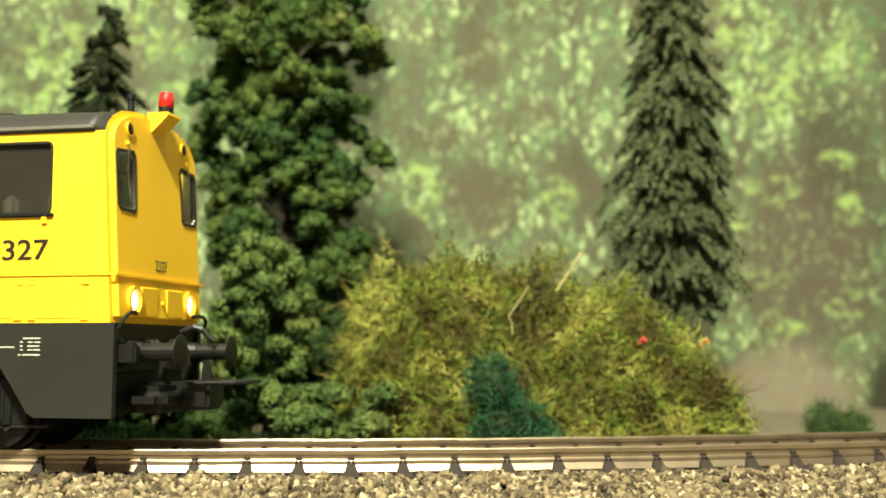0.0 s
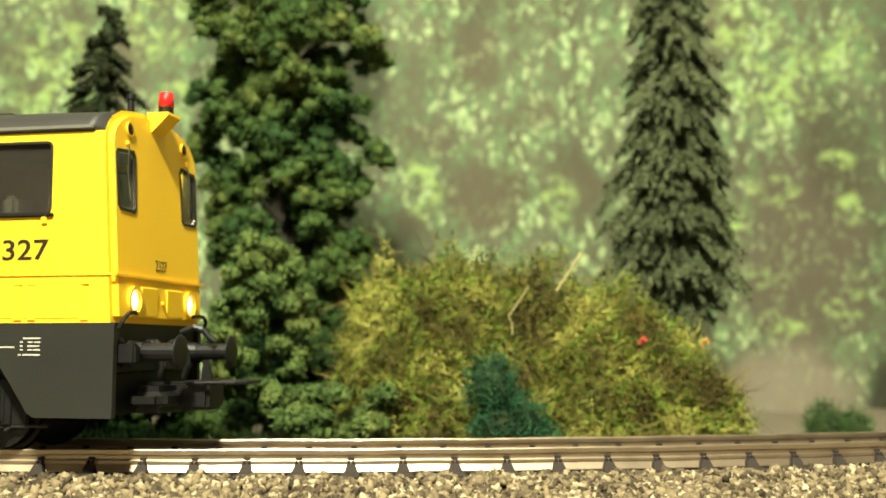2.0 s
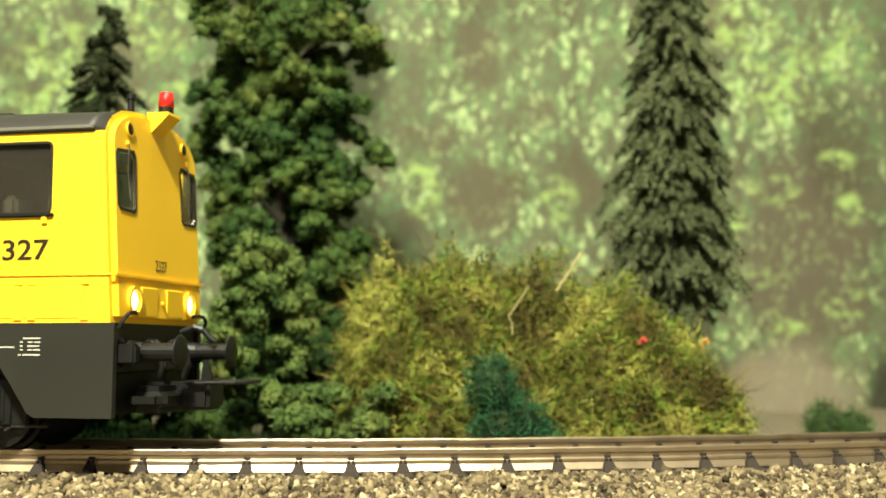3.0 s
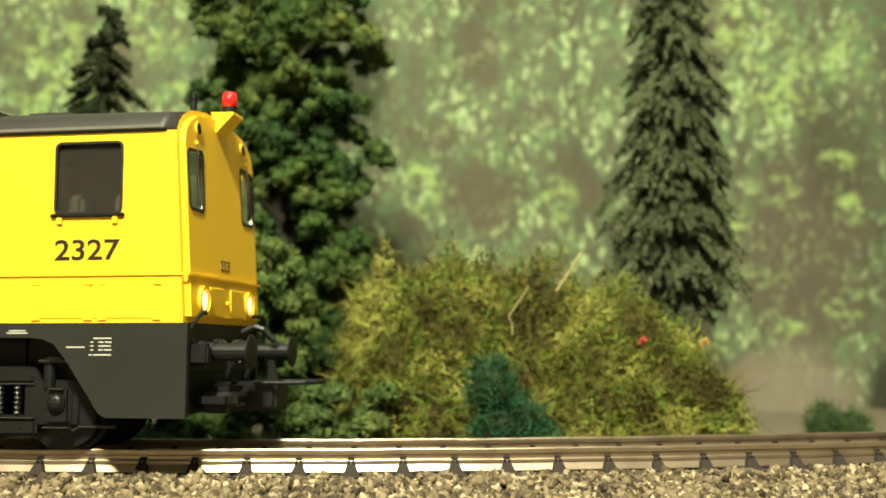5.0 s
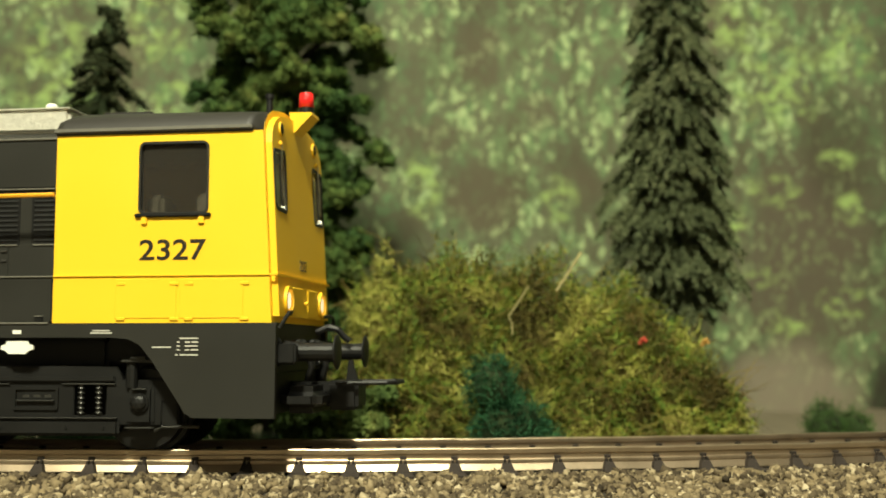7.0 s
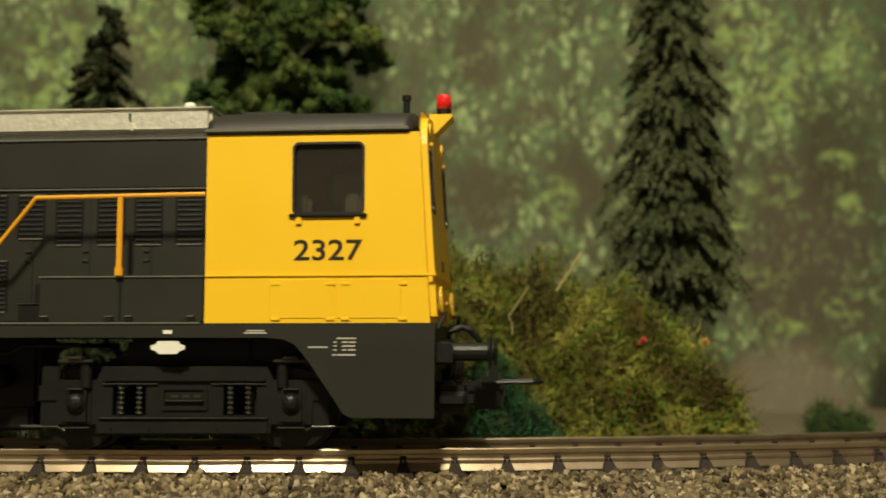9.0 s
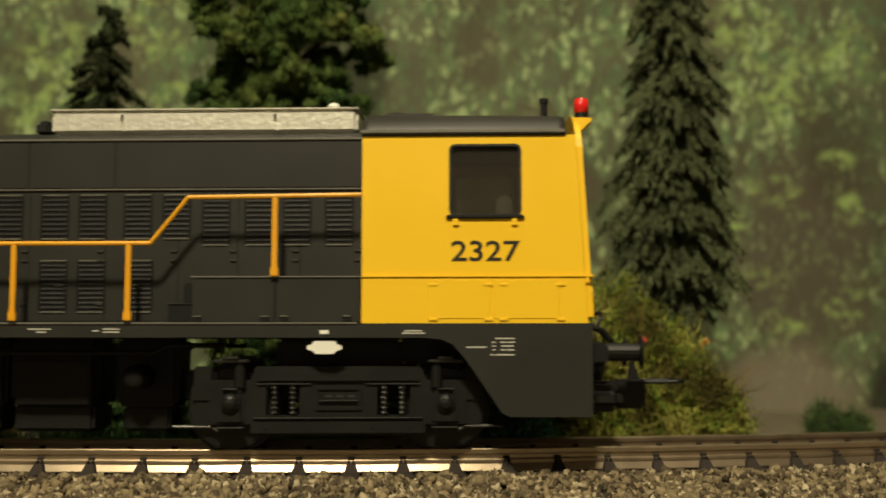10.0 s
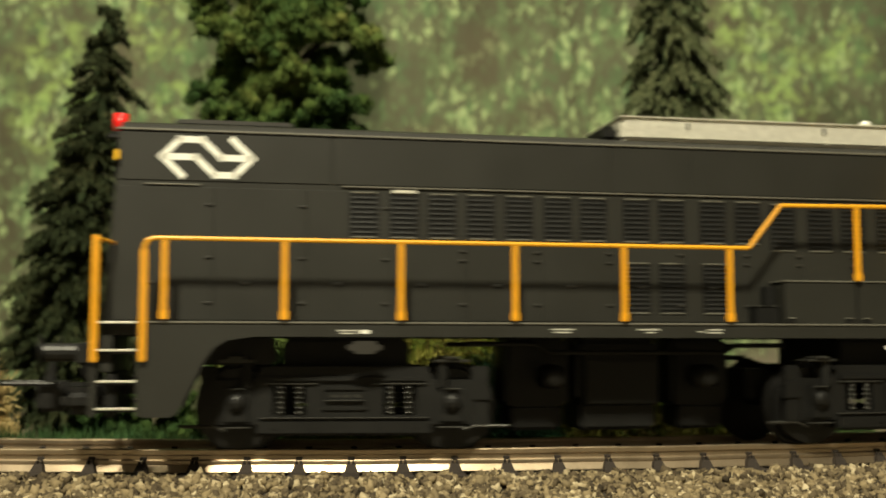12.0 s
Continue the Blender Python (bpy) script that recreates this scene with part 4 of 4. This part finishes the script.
def bogie(loco, spot):
    """A bogie; spot is its pivot's place in the loco's space."""
    bg = part("bogie", box(-16, 16, -5, 5, 6.0, 9.5, 0.5), BLACK, loco, "black two-axle bogie", at=spot)
    for s in (-1, 1):
        yo = lambda d0, d1: sorted((s * d0, s * d1))
        fr = [(-19.5, 8.6), (-17.5, 9.4), (-11.8, 9.4), (-11.0, 11.2), (11.0, 11.2), (11.8, 9.4), (17.5, 9.4), (19.5, 8.6), (19.5, 6.6), (17.2, 6.6), (17.0, 3.4), (11.6, 3.4), (11.2, 2.4), (-11.2, 2.4), (-11.6, 3.4), (-17.0, 3.4), (-17.2, 6.6), (-19.5, 6.6)]
        win = [[(-9.6, 4.7), (-5.2, 4.7), (-5.2, 8.7), (-9.6, 8.7)], [(5.2, 4.7), (9.6, 4.7), (9.6, 8.7), (5.2, 8.7)]]
        sf = part("side_frame", slab(fr, win, 1.2, lambda u, v, q: Vector((u, s * (11.2 - q), v)), 0.12), BLACK, bg)
        part("lower_beam", box(-11.6, 11.6, *yo(11.1, 12.0), 2.0, 4.3, 0.4), BLACK, sf)
        part("upper_beam", box(-10.8, 10.8, *yo(11.1, 11.7), 9.1, 9.9, 0.2), BLACK, sf)
        pl = part("builder_plate", slab(rounded(-3.1, 3.1, 5.4, 8.5, 0.2, 1), [rounded(-2.7, 2.7, 5.8, 8.1, 0.1, 1)], 0.3, lambda u, v, q: Vector((u, s * (11.5 - q), v))), BLACK, sf)
        # pale strip for the lit lower edge of the recess
        part("ledge", box(-2.6, 2.6, *yo(11.2, 11.75), 6.55, 6.72, 0.05, segments=1), COIL_GLINT, pl)
        for i in range(3):
            part("lettering", box(-1.8 + i * 1.5, -0.9 + i * 1.5, *yo(11.2, 11.3), 7.05, 7.4), COIL_GLINT, pl)
        # thin strips painting the highlights on the frame's up-facing edges
        for x0, x1 in ((-10.9, -3.6), (3.6, 10.9)):
            part("lit_edge", box(x0, x1, *yo(11.1, 11.55), 8.75, 8.95, 0.06, segments=1), COIL_GLINT, sf)
        part("lit_edge", box(-11.2, 11.2, *yo(11.1, 12.05), 4.3, 4.42, 0.04, segments=1), ROOF, sf)
        for x in (-9.5, -4.5, 4.5, 9.5):
            part("bolt", rod((x, s * 11.9, 3.1), (x, s * 12.15, 3.1), 0.2, None, 8), BLACK, sf)
        for x in (-8.5, -6.1, 6.1, 8.5):
            bm = rod((x, s * 11.0, 4.7), (x, s * 11.0, 8.7), 0.28, None, 8)
            for i in range(6):
                own = bmesh.new()
                bmesh.ops.create_cone(own, cap_ends=True, segments=12, radius1=0.52, radius2=0.46, depth=0.14, matrix=Matrix.Translation((x, s * 11.0, 5.05 + i * 0.66)) @ Matrix.Rotation(radians(6), 4, "Y"))
                bm = join(bm, own)
            part("spring", bm, COIL_GLINT, sf)
        for x in (-14.3, 14.3):
            d = 1 if x > 0 else -1
            ab = part("axle_box", box(x - 1.9, x + 1.9, *yo(10.8, 11.9), 3.4, 8.6, 0.5), BLACK, sf)
            part("cap", ball((x, s * 12.3, 6.4), 1.15, rod((x, s * 11.6, 6.4), (x, s * 12.3, 6.4), 1.3, None, 16), (1, 0.55, 1)), GLOSSY, ab, smooth=False)
            # pale lips: highlights above and below the axle box, put into colour
            part("top_glint", box(x - 1.0, x + 1.0, *yo(11.8, 12.5), 8.1, 8.3, 0.08, segments=1), COIL_GLINT, ab)
            part("foot_glint", box(x - 1.8, x + 1.8, *yo(11.0, 12.3), 3.0, 3.2, 0.07, segments=1), COIL_GLINT, ab)
            # pads coloured paler than the frame for the highlight on their tops
            part("pad", box(x - 2.4, x + 2.4, *yo(9.8, 12.6), 11.7, 12.1, 0.15), COIL_GLINT, sf)
            part("pad_cap", box(x - 1.1, x + 1.1, *yo(9.8, 12.9), 12.1, 12.5, 0.15), COIL_GLINT, sf)
            part("damper", rod((x - 1.2 * d, s * 11.4, 8.4), (x - 1.2 * d, s * 11.4, 11.7), 0.8), BLACK, sf)
            part("brake_shoe", box(x + 4.4 * d, x + 5.6 * d, *yo(8.2, 9.6), 3.0, 8.2, 0.4) if d > 0 else box(x - 5.6, x - 4.4, *yo(8.2, 9.6), 3.0, 8.2, 0.4), BLACK, sf)
            part("end_plate", box(*sorted((x + 2.6 * d, x + 5.0 * d)), *yo(10.2, 10.9), 3.2, 11.2, 0.2), BLACK, sf)
        part("brake_rod", pipe([(-22, s * 10.6, 3.2), (-17, s * 10.6, 3.2), (-16, s * 10.6, 2.6)], 0.22), COIL_GLINT, sf)
        part("brake_rod", pipe([(16, s * 10.6, 2.6), (17, s * 10.6, 3.2), (22, s * 10.6, 3.2)], 0.22), COIL_GLINT, sf)
    # black block added to close the view above the bogie
    part("bogie_infill", box(-8.6, 8.6, -8.2, 8.2, 9.0, 15.0, 0.5), BLACK, bg)
    for x in (-14.3, 14.3):
        bm = rod((0, -10.5, 0), (0, 10.5, 0), 0.8, None, 10)
        for s in (-1, 1):
            bm = rod((0, s * 7.6, 0), (0, s * 9.6, 0), 5.5, bm, 32, 5.42)
            bm = rod((0, s * 6.9, 0), (0, s * 7.6, 0), 6.3, bm, 32, 6.1)
            bm = rod((0, s * 9.6, 0), (0, s * 10.0, 0), 1.6, bm, 14, 1.3)
            for k in range(6):
                a = radians(60 * k)
                bm = rod((3.0 * math.cos(a), s * 9.55, 3.0 * math.sin(a)), (3.0 * math.cos(a), s * 9.75, 3.0 * math.sin(a)), 0.55, bm, 8)
        w = part("wheelset", bm, STEEL, bg, "steel wheelset with dark worn treads", at=mm(x, 0, 5.5))
        WHEELS.append((w, x))
    return bg


def locomotive():
    lo = thing("diesel_locomotive", "yellow and dark grey model diesel locomotive with orange handrails", "locomotive")
    cab(lo)
    hood(lo)
    frame_and_rails(lo)
    # the pivots sit on the track's circle, so each bogie is turned and shifted to suit it
    for px in (39.3, -39.4):
        q = px + LEAD                              # distance along the body from its reference point
        turn = math.degrees(math.asin(q / R))
        shift = MID_R - math.sqrt(R * R - q * q)   # towards the curve's centre
        bogie(lo, mm(px, shift, 0, 0, 0, turn))
    return lo


LOCO = locomotive()


# ---------------------------------------------------------------- scenery behind the track
def unit(rng, n):
    v = rng.normal(size=(n, 3))
    return v / np.linalg.norm(v, axis=1)[:, None]


def trunk(h, r0, r1, rng, lean_x=0.0):
    secs, k = [], 9
    for i in range(9):
        t = i / 8
        r = r0 + (r1 - r0) * t ** 0.7
        ox, oy = lean_x * t + 0.4 * math.sin(3 * t), 0.3 * math.sin(5 * t)
        secs.append([(ox + r * math.cos(2 * math.pi * j / k) * (1 + 0.12 * math.sin(3 * j)), oy + r * math.sin(2 * math.pi * j / k), h * t) for j in range(k)])
    return lofted(secs)


def lump_shape(level=2):
    bm = ball((0, 0, 0), 1, None, (1, 1, 1), level)
    bm.verts.index_update()
    v = np.array([p.co for p in bm.verts])
    f = np.array([[q.index for q in p.verts] for p in bm.faces])
    bm.free()
    return v, f


LUMP, LUMP_F = lump_shape()


def lumps(rng, centres, radii, squash=0.9, rough=0.36):
    """Many knobbly foam lumps: each sphere is pushed in and out by its own few waves."""
    n = len(centres)
    r = np.ones((n, len(LUMP)))
    for freq, amp in ((2.0, 0.6), (3.6, 0.5), (6.5, 0.35)):
        for k in range(2):
            way = rng.normal(size=(n, 3)) * freq
            r += rough * amp * np.sin(way @ LUMP.T + rng.uniform(0, 6.28, (n, 1)))
    r += rng.normal(0, 0.09, r.shape)
    pts = LUMP[None] * r[:, :, None] * np.asarray(radii).reshape(-1, 1, 1) * (1, 1, squash) + centres[:, None]
    f = LUMP_F[None] + (np.arange(n) * len(LUMP))[:, None, None]
    return pts.reshape(-1, 3), f.reshape(-1, 3)


def foam_tree(name, label, x, y, pads, seed, material, height=0, category="tree", group="", lump=1.7):
    """A tree or bush of torn foam foliage; pads are (dx, dy, z, radius), each a tuft of lumps on a twig."""
    rng = np.random.default_rng(seed)
    t = thing(name, label, category, group, at=mm(x, y, 0))
    if height:
        tr = part("trunk", trunk(height, 4.0, 1.2, rng), BARK, t)
        for i in range(9):
            z = height * rng.uniform(0.25, 0.9)
            a = rng.uniform(0, 6.28)
            part("limb", rod((0, 0, z), (9 * math.cos(a), 9 * math.sin(a), z + 7), 1.1, None, 7, 0.4), BARK, tr)
    cs, rs = [], []
    for dx, dy, z, r in pads:
        n = int(8 + 2.1 * (r / lump) ** 2)
        d = unit(rng, n)
        d[:, 2] = np.where(d[:, 2] < -0.3, -d[:, 2], d[:, 2])
        cs.append(d * r * rng.uniform(0.4, 1.0, (n, 1)) * (1, 0.9, 0.9) + (dx, dy, z))
        rs.append(lump * rng.uniform(0.35, 1.0, n))
    cs, rs = np.concatenate(cs), np.concatenate(rs)
    v, f = lumps(rng, cs, rs * 0.78, 0.95, 0.42)
    cr = np_part("crown", v, f, material, t)
    # loose flock standing off the lumps
    k = len(cs) * 85
    pick = rng.integers(0, len(cs), k)
    p = cs[pick] + unit(rng, k) * rs[pick][:, None] * rng.uniform(0.6, 1.5, (k, 1)) * (1, 1, 0.95)
    v, f = scatter(rng, p, rng.uniform(0.16, 0.46, k), LEAF, LEAF_F, 0.5, np.array([1.0, 1.1, 1.6]))
    np_part("loose_flock", v, f, material, cr)
    return t


def spruce(name, label, x, y, height, radius, seed, material, first=0.10, droop=0.75, group="", tilt=0.0, gap=4.8):
    """A flocked model spruce: tiers of drooping boughs, each a bottle brush of short needles with side twigs."""
    rng = np.random.default_rng(seed)
    t = thing(name, label, "tree", group, at=mm(x, y, 0, 0, tilt, 0))
    part("trunk", trunk(height * 0.97, 2.1, 0.35, rng), BARK, t)
    parts = []
    levels = int(height / gap)
    for i in range(levels):
        h = height * (first + (0.985 - first) * i / (levels - 1))
        f = (height - h) / (height * (1 - first))
        reach = radius * (f ** 0.62) * (0.94 + 0.16 * math.sin(i * 2.3 + seed)) + 1.3
        reach *= min(1.0, 0.55 + 2.6 * (1 - f))
        nb = int(8 + 9 * f)
        for j in range(nb):
            a = 2 * math.pi * (j + rng.uniform(-0.35, 0.35)) / nb + i * 1.7
            L = reach * rng.uniform(0.72, 1.2)
            drop = droop * rng.uniform(0.75, 1.25)
            lift = rng.uniform(-1.6, 1.6)
            for tw in range(1 + int(1.5 + L / 3.5)):
                s0 = 0.0 if tw == 0 else rng.uniform(0.25, 0.7)
                b = a + (0 if tw == 0 else rng.uniform(-0.6, 0.6))
                l = L * (1 if tw == 0 else (1 - s0) * rng.uniform(0.7, 1.0))
                k = int(20 + 15 * l)
                q = rng.uniform(0.05, 1.0, k) ** 0.8
                start = np.array([math.cos(a) * s0 * L, math.sin(a) * s0 * L, h + lift - drop * L * s0 ** 1.3])
                roots = start + np.stack([np.cos(b) * q * l, np.sin(b) * q * l, -drop * l * q ** 1.25], 1)
                along = np.array([math.cos(b), math.sin(b), -1.2 * drop])
                ways = along * 0.8 + rng.normal(0, 0.62, (k, 3))
                parts.append(blades(rng, roots + rng.normal(0, 0.14, (k, 3)), ways, rng.uniform(0.7, 1.5, k) * (1.15 - 0.4 * q), rng.uniform(0.14, 0.28, k), 0.2, 2))
    v, f = merged(*parts)
    cr = np_part("crown", v, f, material, t)
    # filler balls along the stem, coloured dark as the crown's inner shade
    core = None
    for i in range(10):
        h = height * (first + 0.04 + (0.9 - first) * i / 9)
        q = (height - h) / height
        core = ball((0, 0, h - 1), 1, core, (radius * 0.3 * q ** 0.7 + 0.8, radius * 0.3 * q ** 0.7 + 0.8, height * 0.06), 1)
    part("shade_filler", core, SHADE_CORE, cr)
    return t


def moss_bush(name, label, x, y, lobes, seed, material, second, core_material, density=36.0, strand=2.7, category="bush", curl=1.6, flecks=3.0, width=0.13):
    """A clump of tangled fibres over rounded lobes (dx, dy, z, rx, ry, rz)."""
    rng = np.random.default_rng(seed)
    t = thing(name, label, category, at=mm(x, y, 0))
    pts, nrm, core = [], [], None
    for dx, dy, z, rx, ry, rz in lobes:
        area = rx * rz + rx * ry + ry * rz
        n = int(density * area / 3.2)
        d = unit(rng, n)
        d = d[(d[:, 2] > -0.55) & (d[:, 1] < 0.75)]
        wob = np.array([1 + 0.30 * noise.noise(Vector((*(q * 3.6),)) + Vector((dx, dy, seed))) + 0.16 * noise.noise(Vector((*(q * 9),)) + Vector((seed, dx, z))) for q in d])
        pts.append(d * (rx, ry, rz) * (wob * rng.uniform(0.80, 1.03, len(d)))[:, None] + (dx, dy, z))
        nrm.append(d)
        core = ball((dx, dy, z), 1, core, (rx * 0.74, ry * 0.74, rz * 0.74), 2)
    pts, nrm = np.concatenate(pts), np.concatenate(nrm)
    keep = pts[:, 2] > 0.2
    pts, nrm = pts[keep], nrm[keep]
    n = len(pts)
    ways = nrm * 0.38 + rng.normal(0, 0.75, (n, 3)) + (0, 0, 0.12)
    a = rng.random(n) < 0.78
    v, f = blades(rng, pts[a], ways[a], rng.uniform(0.4, 1.15, a.sum()) * strand, rng.uniform(0.6, 1.3, a.sum()) * width, curl, 4)
    np_part("fibre_tangle", v, f, material, t)
    b = ~a
    v, f = blades(rng, pts[b] - nrm[b] * 0.5, ways[b], rng.uniform(0.5, 1.6, b.sum()) * strand, np.full(b.sum(), width), curl * 1.3, 5)
    np_part("dead_growth", v, f, second, t)
    if flecks:
        k = int(n * flecks)
        pick = rng.integers(0, n, k)
        v, f = scatter(rng, pts[pick] - 0.3 * nrm[pick] + rng.normal(0, 0.45, (k, 3)), rng.uniform(0.16, 0.44, k), LEAF, LEAF_F, 0.4)
        np_part("leaf_flock", v, f, material, t)
    part("inner_mass", core, core_material, t)
    return t


def scenery():
    rng = np.random.default_rng(5)
    # tall dark foam tree: tufts round a ragged column
    pads = []
    for i in range(330):
        z = 5 + 138 * (i + rng.uniform(-0.5, 0.5)) / 330
        half = np.interp(z, [0, 25, 42, 52, 62, 82, 100, 142], [15, 16.6, 17.6, 18.8, 20.5, 20.5, 18.5, 14])
        a = i * 2.4 + rng.uniform(-0.5, 0.5)
        q = rng.uniform(0.3, 1.0)
        pads.append((half * q * math.cos(a), 13 * q * math.sin(a), z, rng.uniform(2.6, 5.6)))
    foam_tree("deciduous_tree", "tall dark green foam-leaf model tree behind the track", -35.0, 246, pads, 21, FOAM, 125, lump=1.9)
    # lighter round shrub in front of it and low shrubs along the track
    pads = []
    for k in range(34):
        z = 12 + 29 * (k / 33) ** 0.9
        half = np.interp(z, [10, 24, 32, 38, 44], [6.5, 8.0, 7.0, 4.5, 1.2])
        pads.append((half * math.cos(k * 2.4), 4 * math.sin(k * 2.4) - 0.5, z, rng.uniform(1.8, 3.0)))
    foam_tree("shrub", "light green lumpy foam shrub before the tall tree", -33.5, 212, pads, 22, FOAM_LIGHT, 0, "shrub", "foam shrubs", 1.35)
    pads = [(rng.uniform(-11, 11), rng.uniform(-3, 4), rng.uniform(3, 13), rng.uniform(2.2, 3.6)) for k in range(24)]
    foam_tree("shrub", "low mid-green foam shrub beside the moss", -22.0, 203, pads, 23, FOAM_LIGHT, 0, "shrub", "foam shrubs", 1.35)
    pads = [(rng.uniform(-8, 8), rng.uniform(-3, 4), rng.uniform(8, 27), rng.uniform(2.2, 3.6)) for k in range(22)]
    foam_tree("shrub", "blue green foam shrub between tree and moss", -21.0, 224, pads, 26, FOAM, 0, "shrub", "foam shrubs", 1.4)
    pads = [(rng.uniform(-22, 16), rng.uniform(-3, 4), rng.uniform(2, 12), rng.uniform(2.6, 4.0)) for k in range(36)]
    foam_tree("shrub", "low dark green foam shrub under the trees", -52.0, 222, pads, 24, FOAM, 0, "shrub", "foam shrubs", 1.5)
    # spruces
    spruce("spruce", "tall grey green flocked model spruce", 50.5, 246, 134, 15.5, 31, NEEDLE, 0.26, 0.95, "spruces")
    spruce("spruce", "slender dark flocked model spruce", -80.0, 238, 95.5, 17, 33, NEEDLE_DARK, 0.10, 0.6, "spruces", 5.2, 3.9)
    # moss mounds
    moss_bush("moss_bush", "large olive yellow bush of dried moss", 2.0, 216,
              [(-10, 0, 14, 12, 12, 23), (1, 0, 18, 14, 12, 21), (-1, -3, 8, 17, 12, 14), (14, 0, 14, 13, 12, 24)], 41, MOSS, MOSS_DARK, MOSS_CORE)
    moss_bush("moss_bush", "wide olive yellow bush of dried moss with red berries", 38.0, 212,
              [(-9, 0, 13, 12, 11, 20.5), (0, 0, 8, 12, 11, 19), (10, 0, 4, 9, 9, 14.5), (-2, -4, 4, 18, 10, 11)], 43, MOSS, MOSS_DARK, MOSS_CORE)
    moss_bush("teal_bush", "small sea-green fibre bush beside the track", 12.0, 196, [(-3.6, 0, 15, 4.2, 5, 5.6), (-2, 0, 7, 4.8, 5, 7), (1.8, 0, 8.5, 4.0, 5, 5), (4.2, 0, 3, 5.4, 5, 5.5)], 45, TEAL, TEAL, SHADE_CORE, 34, 1.9, "bush", 1.4, 0.5)
    moss_bush("low_bush", "low bright green flock bush", 87.0, 252, [(-2.5, 0, 3, 5, 4, 7.5), (3.5, 0, 2, 5, 4, 6)], 47, BUSHGREEN, BUSHGREEN, SHADE_CORE, 34, 1.6, "bush", 1.0, 1.2)
    moss_bush("lichen_clump", "pale straw-coloured curly lichen clump", -77.0, 196, [(-5, 0, 12, 6.0, 5, 9.5), (-3.5, 0, 4, 7.0, 5, 7)], 49, STRAW, STRAW, STRAW, 170, 1.1, "lichen", 2.4, 1.2, 0.26)
    # stalks and berries caught in the moss
    for a, c, r in (((20.4, 203, 31.9), (25.0, 203.5, 38.9), 0.26), ((11.7, 201.5, 27.3), (15.2, 201, 32.6), 0.15), ((12.3, 200.5, 24.0), (11.7, 201.5, 27.3), 0.12)):
        bm = pipe([a, tuple((p + q) / 2 + 0.25 for p, q in zip(a, c)), c], r, None, 6)
        tagged(part("dry_stalk", bm, TWIG), "pale dry stalk sticking out of the moss", "stalk", "dry stalks")
    for x, z, mat, lab in ((35.3, 22.9, BERRY, "small red flower in the moss"), (46.3, 22.6, BERRY_ORANGE, "small orange flower in the moss")):
        bm = None
        for k in range(6):
            bm = ball((x + 0.5 * math.cos(k), 200.0 + 0.2 * k, z + 0.5 * math.sin(k * 1.3)), 0.36, bm, (1, 0.6, 1), 1)
        tagged(part("flower", bm, mat), lab, "flower", "flowers in the moss")
    # short grass behind the rails
    n = 18000
    d = np.radians(rng.uniform(-22, 11, n))
    r = R - rng.uniform(19, 75, n)
    roots = np.stack([CX + r * np.sin(d), CY - r * np.cos(d), rng.uniform(-0.5, 1.0, n)], 1)
    ways = rng.normal(0, 0.45, (n, 3)) + (0, 0, 1)
    v, f = blades(rng, roots, ways, rng.uniform(2.0, 5.5, n), np.full(n, 0.13), 0.5, 3)
    tagged(np_part("grass", v, f, GRASS), "short dark green static grass behind the track", "grass", kind="stuff")
    # taller tuft strip by the rails in the west
    n = 11000
    d = np.radians(rng.uniform(-16, -2, n))
    r = R - rng.uniform(17, 27, n)
    roots = np.stack([CX + r * np.sin(d), CY - r * np.cos(d), np.full(n, 0.5)], 1)
    ways = rng.normal(0, 0.5, (n, 3)) + (0, 0, 1)
    v, f = blades(rng, roots, ways, rng.uniform(3.0, 8.5, n), np.full(n, 0.15), 0.6, 3)
    tagged(np_part("grass_strip", v, f, GRASS), "taller green grass strip beside the rails", "grass", kind="stuff")


scenery()


# ---------------------------------------------------------------- what moves
HEADING = [(0, -11.324), (3.0, -11.324), (3.3, -11.28), (4.8, -10.10), (5, -9.9), (5.5, -9.491), (6, -9.057), (6.5, -8.648), (7, -8.186), (7.2, -8.005), (8.8, -5.57),
           (9, -5.092), (9.5, -3.708), (10, -1.927), (10.5, 0.093), (11, 2.882), (11.5, 6.237), (12, 10.758)]


def heading(t):
    """Degrees round the curve at t seconds: a smooth rising line through the table."""
    ts, vs = [p[0] for p in HEADING], [p[1] for p in HEADING]
    k = len(ts)
    d = [(vs[i + 1] - vs[i]) / (ts[i + 1] - ts[i]) for i in range(k - 1)]
    m = [0.0] + [0.0 if d[i - 1] * d[i] <= 0 else ((ts[i] - ts[i - 1]) * d[i] + (ts[i + 1] - ts[i]) * d[i - 1]) / (ts[i + 1] - ts[i - 1]) for i in range(1, k - 1)] + [d[-1] * 1.06]
    i = max(j for j in range(k - 1) if ts[j] <= t + 1e-9)
    h = ts[i + 1] - ts[i]
    u = (t - ts[i]) / h
    return ((1 + 2 * u) * (1 - u) ** 2 * vs[i] + u * (1 - u) ** 2 * h * m[i] + u * u * (3 - 2 * u) * vs[i + 1] + u * u * (u - 1) * h * m[i + 1])


def motions():
    times = [i / 10 for i in range(121)]
    rows = []
    for t in times:
        a = radians(heading(t))
        rx, ry = CX + MID_R * math.sin(a), CY - MID_R * math.cos(a)
        rows.append((t, mm(rx + LEAD * math.cos(a), ry + LEAD * math.sin(a), RAIL_TOP, 0, 0, math.degrees(a))))
    walk(LOCO, rows)
    for w, x in WHEELS:
        walk(w, [(t, mm(x, 0, 5.5, 0, math.degrees(radians(heading(t) - heading(0)) * R / 5.5), 0)) for t in times])


motions()
